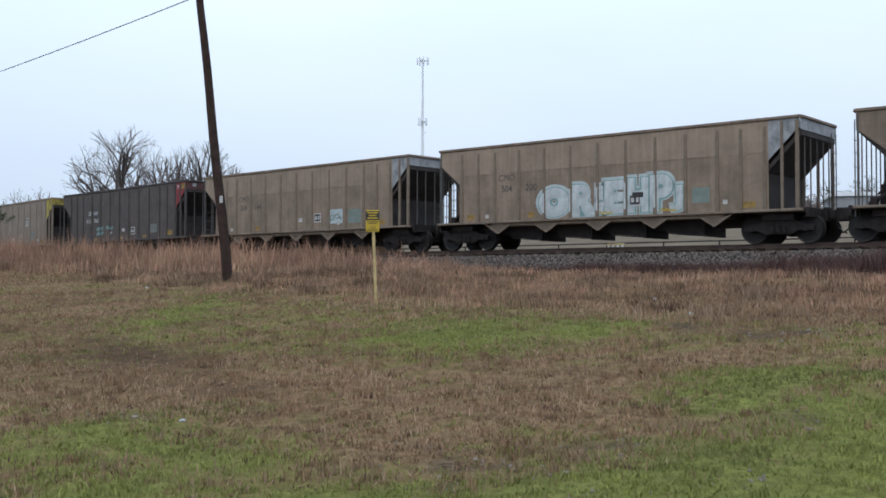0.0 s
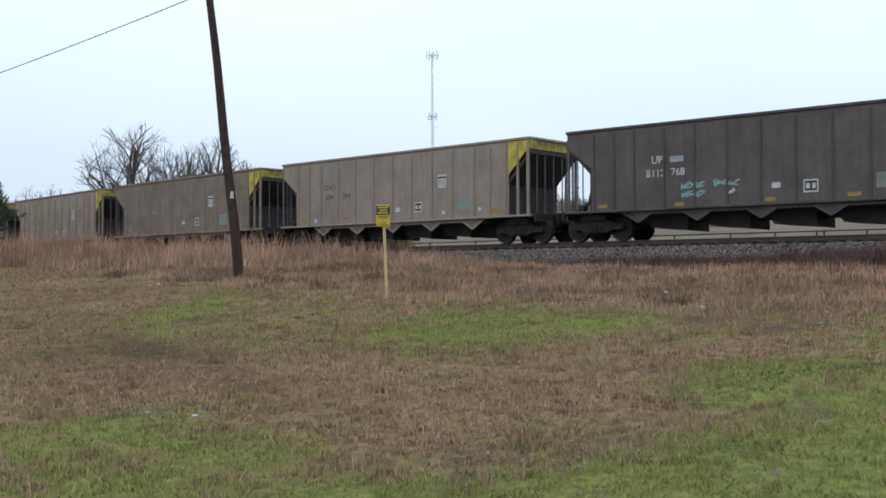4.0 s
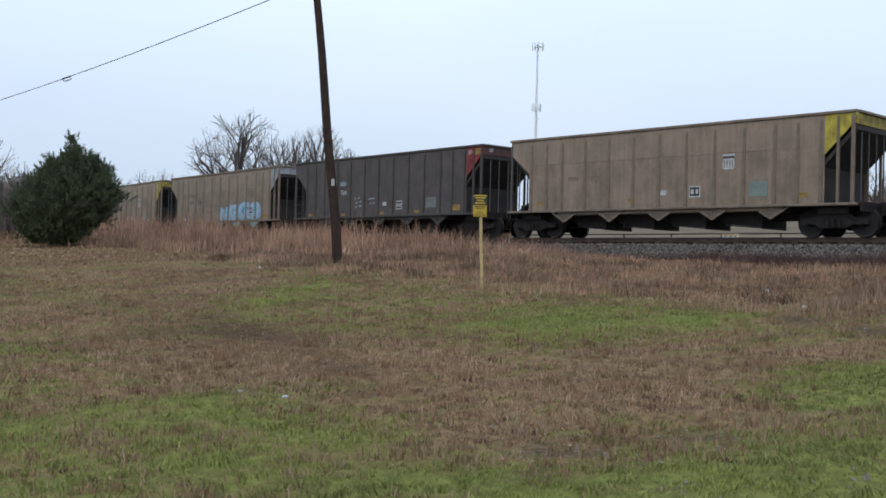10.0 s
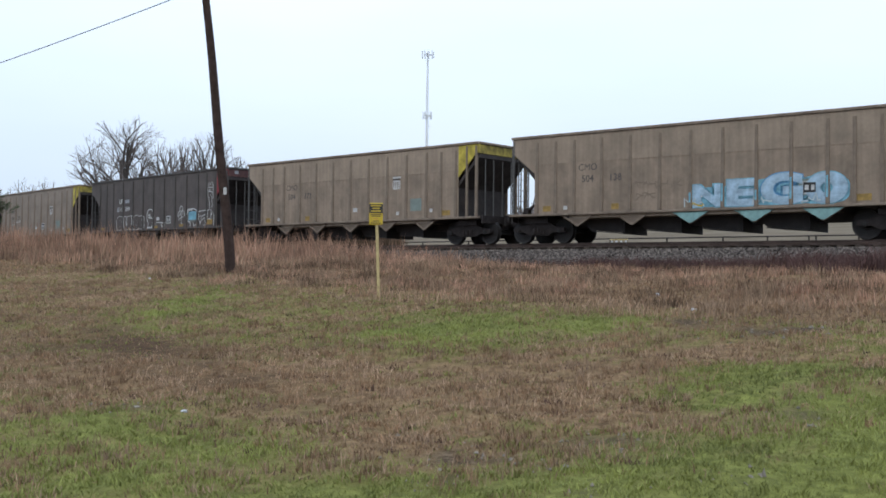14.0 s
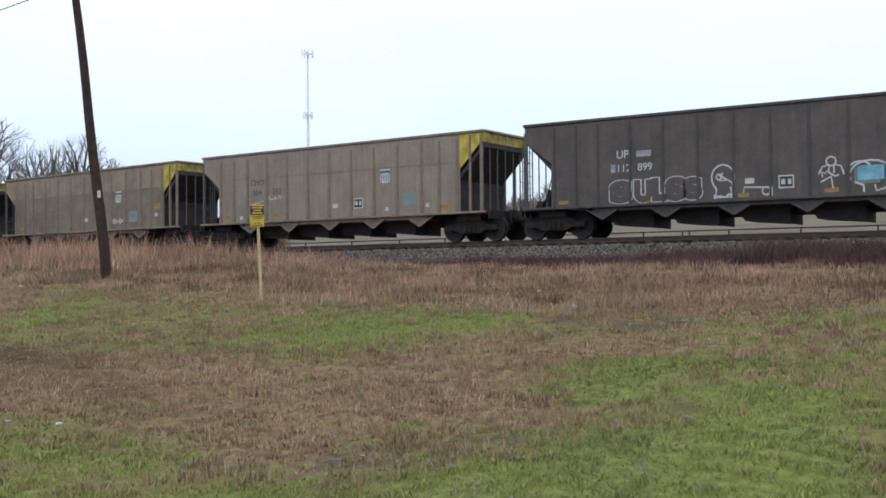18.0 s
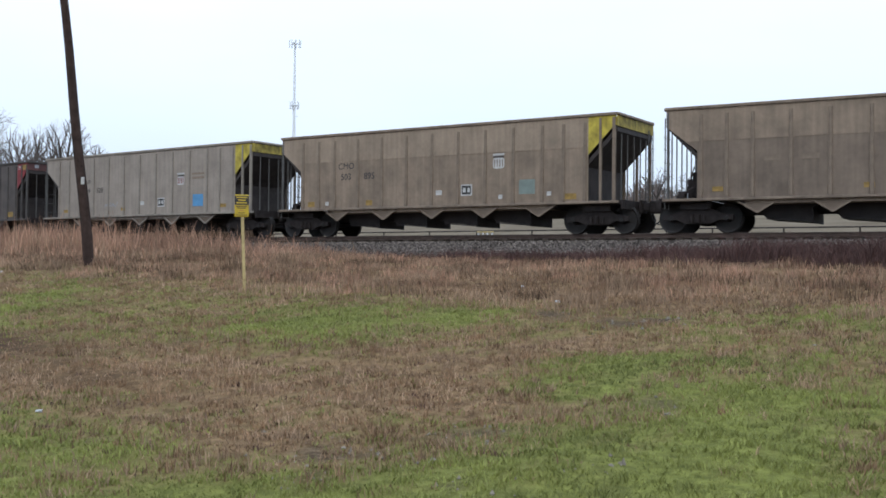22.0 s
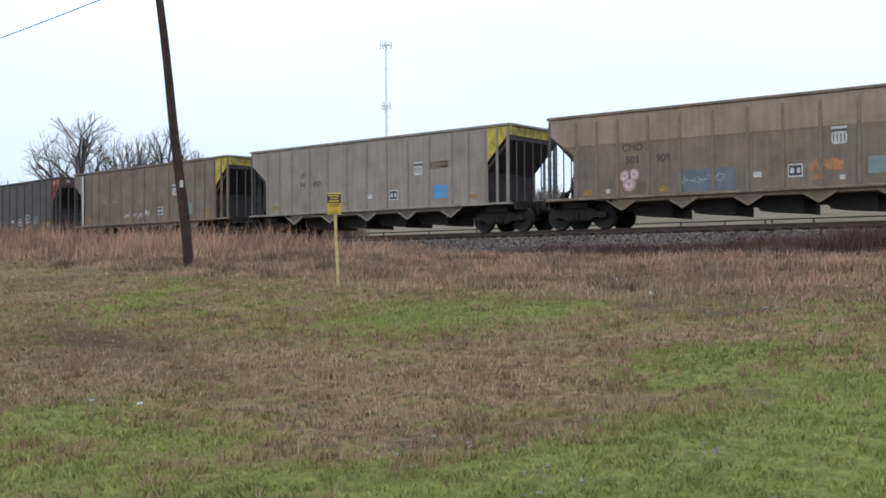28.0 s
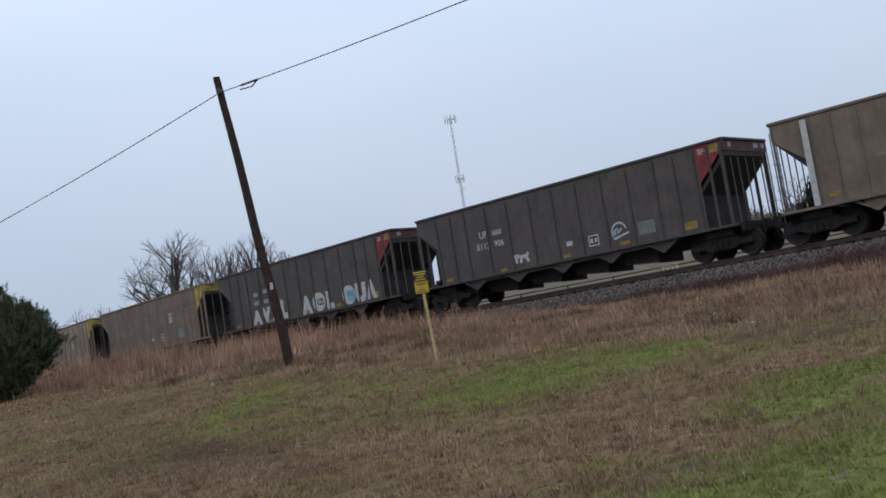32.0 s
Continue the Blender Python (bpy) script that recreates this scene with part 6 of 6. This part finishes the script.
# ---- utility poles and their cable ----
def utility_pole(foot, top, rad, label):
    p = tagged(new("utility_pole"), label, "utility pole", group="leaning poles along the track")
    p.matrix_basis = pose(*foot)
    v = Vector(top) - Vector(foot)
    bm = bmesh.new()
    n, seg, rings = 10, 14, []
    for k in range(n + 1):
        c = v * (k / n) + Vector((.012 * math.sin(k * 1.1), 0, -.3 if k == 0 else 0))
        q = rad * (1.12 - .35 * k / n)
        rings.append([bm.verts.new(c + Vector((q * math.cos(j * math.tau / seg), q * math.sin(j * math.tau / seg), 0))) for j in range(seg)])
    for ra, rb in zip(rings, rings[1:]):
        for j in range(seg):
            bm.faces.new((ra[j], ra[(j + 1) % seg], rb[(j + 1) % seg], rb[j]))
    bm.faces.new(rings[-1])
    part("shaft", bm, M["pole"], p, "dark weathered wooden shaft")
    bm = bmesh.new()
    t = v * .947
    add_box(bm, t.x - .06, t.x + .06, t.y - rad - .10, t.y + rad + .06, t.z - .05, t.z + .05, .01)
    add_rod(bm, (t.x, t.y - rad - .08, t.z - .09), (t.x, t.y - rad - .08, t.z + .09), .035, seg=8)
    part("cable_clamp", bm, M["wire"], p, "dark cable clamp")
    return p


POLE_R = 27.0
fx0, fy0 = polar(11.56, POLE_R)
tx0, ty0 = polar(13.27, POLE_R)
pole_foot, pole_top = (fx0, fy0, float(lift(np.float64(fx0), np.float64(fy0)))), (tx0, ty0, EYE + POLE_R * math.tan(radians(15.72)))
lean_pole = utility_pole(pole_foot, pole_top, .12, "dark wooden utility pole leaning to one side")
v = (Vector(pole_top) - Vector(pole_foot)) * .27
bm = bmesh.new()
add_box(bm, v.x + .02, v.x + .10, v.y - .16, v.y - .12, v.z - .09, v.z + .09, .01)
part("pole_tag", bm, M["white"], lean_pole, "small white tag nailed to the pole")
fx1, fy1 = polar(37.3, 74)
tx1, ty1 = polar(37.92, 74)
pole2_top = (tx1, ty1, EYE + 74 * math.tan(radians(4.72)))
utility_pole((fx1, fy1, float(ground_z(fx1, fy1))), pole2_top, .13, "distant dark utility pole leaning over the brush")
x, y = 27.8, -3.2
pole0_top = (x, y, EYE + 7.2)
utility_pole((x, y, float(ground_z(x, y))), pole0_top, .15, "dark wooden utility pole beside the grass")


def cable(a, b, sag, rad, splices):
    c = tagged(new("overhead_cable"), "thin black overhead cable between the poles", "cable")
    a, b = Vector(a), Vector(b)
    bm = bmesh.new()
    at = lambda q: a.lerp(b, q) - Vector((0, 0, 4 * sag * q * (1 - q)))
    rings = []
    for k in range(41):
        d = (at(min(1, k / 40 + .01)) - at(max(0, k / 40 - .01))).normalized()
        u = d.orthogonal().normalized()
        w = d.cross(u)
        rings.append([bm.verts.new(at(k / 40) + (u * math.cos(j * math.tau / 6) + w * math.sin(j * math.tau / 6)) * rad) for j in range(6)])
    for ra, rb in zip(rings, rings[1:]):
        for j in range(6):
            bm.faces.new((ra[j], ra[(j + 1) % 6], rb[(j + 1) % 6], rb[j]))
    part("strand", bm, M["wire"], c)
    for q in splices:
        bm = bmesh.new()
        d = (at(q + .01) - at(q)).normalized()
        add_rod(bm, at(q) - d * .35, at(q) + d * .35, rad * 2.2, seg=6)
        add_rod(bm, at(q) + d * .3 - Vector((0, 0, .02)), at(q) + d * .1 - Vector((0, 0, .12)), rad * 1.4, seg=5)
        add_rod(bm, at(q) + d * .1 - Vector((0, 0, .12)), at(q) - d * .4 - Vector((0, 0, .10)), rad * 1.4, seg=5)
        part("splice", bm, M["wire"], c, "bulky cable splice")


v = Vector(pole_top) - Vector(pole_foot)
hx_, hy_ = polar(13.2, POLE_R - .22)
hang = Vector((hx_, hy_, EYE + (POLE_R - .22) * math.tan(radians(14.92))))
cable(hang, pole0_top, .9, .012, (.028,))
cable(hang, (pole2_top[0], pole2_top[1], EYE + 74 * math.tan(radians(4.58))), .72, .013, (.278, .634))

# ---- yellow marker ----
MR = 20.0
mx, my = polar(3.64, MR)
mz = float(lift(np.float64(mx), np.float64(my)))
marker = tagged(new("warning_marker"), "yellow plastic warning marker on a cream post in the grass", "sign")
marker.matrix_basis = pose(mx, my, mz, 0, 0, 2)
top = EYE + MR * math.tan(radians(3.82)) - mz
bm = bmesh.new()
add_box(bm, -.028, .028, -.02, .02, -.15, top - .12, .006)
part("post", bm, M["signpost"], marker, "slim cream post").matrix_basis = pose(0, 0, 0, 0, -2.2, 0)
off = -math.tan(radians(2.2)) * top
bm = bmesh.new()
add_box(bm, off - .13, off + .13, -.045, -.022, top - .42, top, .012)
part("panel", bm, M["signyel"], marker, "yellow plastic panel")
bm = bmesh.new()
add_box(bm, off - .128, off + .128, -.050, -.0455, top - .195, top - .022)
head = part("header", bm, M["black"], marker, "black header band")
for k, (w, zz) in enumerate(((.20, .055), (.14, .105), (.19, .155))):
    bm = bmesh.new()
    add_box(bm, off - w / 2, off + w / 2, -.053, -.0505, top - zz - .012, top - zz + .012)
    part("header_print", bm, M["signyel"], head, "unreadable yellow print")
for k, (w, zz) in enumerate(((.20, .225), (.16, .255), (.08, .30), (.12, .345), (.2, .385))):
    bm = bmesh.new()
    add_box(bm, off - w / 2, off + w / 2, -.049, -.0455, top - zz - .007, top - zz + .007)
    part("print_line", bm, M["black" if k != 2 else "orange"], marker, "unreadable small print")

# ---- cell tower ----
TR = 220
tx, ty = polar(1.02, TR)
tz = float(ground_z(tx, ty))
tower = tagged(new("cell_tower"), "tall steel cell tower paled for haze, far behind the train", "tower")
tower.matrix_basis = pose(tx, ty, tz)
th = EYE + TR * math.tan(radians(12.0)) - tz
tm = EYE + TR * math.tan(radians(8.6)) - tz
bm = bmesh.new()
add_rod(bm, (0, 0, -1), (0, 0, th * .55), .40, .30, 12)
add_rod(bm, (0, 0, th * .55), (0, 0, th), .30, .18, 12)
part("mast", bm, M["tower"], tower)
for zz, w, cnt in ((th - .6, 1.2, 9), (tm, .9, 9)):
    bm = bmesh.new()
    for k in range(3):
        a, b = k * math.tau / 3 + .3, (k + 1) * math.tau / 3 + .3
        add_rod(bm, (w * math.cos(a), w * math.sin(a), zz), (w * math.cos(b), w * math.sin(b), zz), .07, seg=5)
        add_rod(bm, (0, 0, zz), (w * math.cos(a), w * math.sin(a), zz), .07, seg=5)
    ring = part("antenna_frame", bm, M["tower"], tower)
    for k in range(cnt):
        a = k * math.tau / cnt
        bm = bmesh.new()
        add_box(bm, w * math.cos(a) - .11, w * math.cos(a) + .11, w * math.sin(a) - .1, w * math.sin(a) + .1, zz - .75, zz + .75, .03)
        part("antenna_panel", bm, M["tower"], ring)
bm = bmesh.new()
for k in range(2):
    add_rod(bm, (.3, -.3, th * .6 + k * 2), (.75, -.5, th * .6 + k * 2), .09, seg=6)
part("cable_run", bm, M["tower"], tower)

# ---- road, speed limit sign, ditch water ----
rv, rf = [], []
for k in range(61):
    rr = 12 * 25 ** (k / 60)
    a0, a1 = np.interp(rr, ROAD_R, ROAD_L), np.interp(rr, ROAD_R, ROAD_N)
    for j in range(9):
        x, y = polar(a0 + (a1 - a0) * j / 8, rr)
        rv.append((x, y, float(lift(np.float64(x), np.float64(y))) + (.05 if j < 8 else -.05)))
    if k:
        rf += [(9 * k - 9 + j, 9 * k - 8 + j, 9 * k + 1 + j, 9 * k + j) for j in range(8)]
tagged(new("road", raw_mesh("road", rv, rf, M["asphalt"])), "wet grey highway running into the distance", "road", kind="structure")

SR = 29.0
sx_, sy_ = polar(48.0, SR)
sz_ = float(ground_z(sx_, sy_))
limit = tagged(new("speed_limit_sign"), "white rectangular speed limit sign on two steel posts", "road sign")
limit.matrix_basis = pose(sx_, sy_, sz_, 0, 0, 47.8 - 6)
z1 = EYE + SR * math.tan(radians(4.15)) - sz_
for q in (-.34, .34):
    bm = bmesh.new()
    add_box(bm, q - .025, q + .025, 0, .04, -.2, z1 - .04)
    part("post", bm, M["steel"], limit, "galvanised steel post")
bm = bmesh.new()
add_box(bm, -.385, .385, -.012, -.002, z1 - 1.04, z1, .004)
panel = part("panel", bm, M["signwhite"], limit)
bm = bmesh.new()
for a in ((-.365, .365, z1 - .034, z1 - .02), (-.365, .365, z1 - 1.02, z1 - 1.006), (-.365, -.351, z1 - 1.006, z1 - .034), (.351, .365, z1 - 1.006, z1 - .034)):
    add_box(bm, a[0], a[1], -.0165, -.0125, a[2], a[3])
part("border", bm, M["black"], panel)
for text, zz, size in (("SPEED", .29, .22), ("LIMIT", .53, .22), ("70", .94, .48)):
    piece("lettering", text_mesh(text, size, M["black"], .008), panel, "", pose(0, -.016, z1 - zz))


def puddle(q0, q1, wide, seed):
    """A thin ragged streak of water that follows the fall of the ground."""
    g = np.random.default_rng(seed)
    n = int(26 * (q1 - q0) / .6) + 6
    side = np.array((-u_[1], u_[0]))
    verts, faces = [], []
    for k in range(n + 1):
        q = q0 + (q1 - q0) * k / n
        w = wide * (.25 + .75 * math.sin(math.pi * k / n)) * g.uniform(.35, 1.25)
        c = POOL_A + (POOL_B - POOL_A) * q + side * (.10 * math.sin(q * 31) + g.normal(0, .02))
        for e in (-w, -w * .3, w * .3, w):
            p = c + side * e
            verts.append((p[0], p[1], float(lift(p[0], p[1])) + .016))
        if k:
            for j in range(3):
                a = 4 * k + j
                faces.append((a - 4, a - 3, a + 1, a))
    tagged(new("puddle", raw_mesh("puddle", verts, faces, M["water"])), "shallow rain puddle lying in the grass", "puddle")


for row in PUDDLES:
    puddle(*row)

# ---- fence and small shed behind the track ----
def beside_track(az, d):
    """The place d metres off the track's middle that lies in the direction az."""
    lo, hi = -60.0, 60.0
    for _ in range(40):
        mid = (lo + hi) / 2
        x, y, h = on_track(mid, d)
        lo, hi = (mid, hi) if math.degrees(math.atan2(-x, y)) > az else (lo, mid)
    return x, y, h


def pipe_fence():
    f = tagged(new("pipe_fence"), "low dark single-rail pipe fence behind the track", "fence")
    post_me = mesh_of("post", lambda bm: add_rod(bm, (0, 0, -.2), (0, 0, 1.2), .035, seg=8), M["iron"])
    rail_me = mesh_of("rail_pipe", lambda bm: add_rod(bm, (0, 0, 0), (1, 0, 0), .03, seg=6), M["iron"])
    tops = []
    for az in (19.0, 16.6, 14.0, 11.4, 8.8, 6.2, 3.6, 1.2, -1.3, -3.9, -6.4, -9.0, -12.0, -14.9, -17.15, -19.2, -19.55, -21.6, -25.2, -28.9, -32.6, -36.5):
        x, y, h = beside_track(az, -11.0)
        z = float(ground_z(x, y))
        piece("post", post_me, f, "", pose(x, y, z))
        tops.append(Vector((x, y, z + 1.17)))
    for p, q in zip(tops, tops[1:]):
        turn = (q - p).to_track_quat("X", "Z").to_matrix().to_4x4()
        piece("rail_pipe", rail_me, f, "", Matrix.Translation(p) @ turn @ Matrix.Diagonal(((q - p).length, 1, 1, 1)))


pipe_fence()
x, y, h = beside_track(-9.45, -10.0)
gate = tagged(new("small_gate"), "small cream-painted steel gate beside the pipe fence", "gate")
gate.matrix_basis = pose(x, y, float(ground_z(x, y)), 0, 0, math.degrees(h) - 90)
for k in range(4):
    bm = bmesh.new()
    add_box(bm, -.43 + .26 * k, -.35 + .26 * k, -.03, .03, -.1, 1.15, .01)
    part("upright", bm, M["signwhite"], gate)
bm = bmesh.new()
add_box(bm, -.48, .48, -.025, .025, 1.155, 1.22, .01)
part("top_rail", bm, M["signpost"], gate, "cream top rail")

# ---- pale sheds beyond the field ----
def shed(az, r, width, el, turn, label):
    x, y = polar(az, r)
    z0 = float(ground_z(x, y))
    h = EYE + r * math.tan(radians(el)) - z0
    b = tagged(new("metal_shed"), label, "building")
    b.matrix_basis = pose(x, y, z0, 0, 0, az + turn)
    bm = bmesh.new()
    add_box(bm, -width / 2, width / 2, 0, 9, -1, h * .86)
    part("wall", bm, M["shed"], b)
    bm = bmesh.new()
    add_prism(bm, [(-width / 2 - .3, h * .862), (width / 2 + .3, h * .862), (width / 2 + .3, h), (-width / 2 - .3, h)], -.3, 9.3)
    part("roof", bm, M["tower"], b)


shed(-31, 108, 11, 5.1, 8, "pale grey metal shed far beyond the field")
shed(-22.6, 112, 8, 4.45, 8, "low pale grey metal shed far beyond the field")

# ---- scraps and stones in the grass ----
def scrap(x, y, size, seed, material, name, label, flat=.45):
    r = random.Random(seed)
    bm = bmesh.new()
    bmesh.ops.create_icosphere(bm, subdivisions=2, radius=size)
    for v in bm.verts:
        v.co *= r.uniform(.7, 1.2)
        v.co.z *= flat
    ob = part(name, bm, M[material], None)
    ob.matrix_basis = pose(x, y, float(lift(np.float64(x), np.float64(y))) + size * flat * .5, 0, 0, r.uniform(0, 360))
    return tagged(ob, label, "debris" if material == "litter" else "stone")


for k, (x, y, q) in enumerate(((3.67, 15.47, .06), (3.74, 18.53, .08), (-2.24, 8.97, .04), (-7.2, 25.5, .05), (-4.6, 26.2, .05))):
    scrap(x, y, q * .8, 60 + k, "litter", "litter", "small piece of white litter in the grass", .5)
for k, (x, y, q) in enumerate(((1.62, 5.1, 0.042), (1.75, 5.06, 0.036), (1.84, 5.18, 0.03), (0.62, 5.38, 0.03), (0.7, 5.42, 0.036), (0.45, 6.67, 0.036), (0.62, 6.75, 0.03), (0.3, 6.55, 0.024), (2.66, 7.65, 0.054), (-2.7, 9.14, 0.048),
                               (4.2, 12.48, 0.054), (4.5, 12.32, 0.042), (3.5, 12.4, 0.048), (3.3, 12.17, 0.036), (5.2, 10.36, 0.036), (2.2, 8.32, 0.03), (1.15, 6.91, 0.03))):
    scrap(x, y, q * .7, 90 + k, "rock", "stone", "pale broken stone lying in the turf", .4)


# ---- what moves ----
def motions():
    for n_car, car in CARS.items():
        rows = []
        for k in range(33):
            s = -34.31 + LB + PITCH * n_car + SPEED * (k - 16)
            x, y, h = on_track(s)
            rows.append((float(k), pose(x, y, RAIL, 0, 0, math.degrees(h) - 90)))
        walk(car, rows)
    # every second frame, so that a wheel turns less than a right angle from row to row
    turn = math.degrees(SPEED / 0.457)
    steps = [k / 15 for k in range(481)]
    for wheel in WHEELS:
        x = wheel.matrix_basis.translation.x
        walk(wheel, [(t, pose(x, 0, 0.457, 0, turn * t, 0)) for t in steps])


motions()
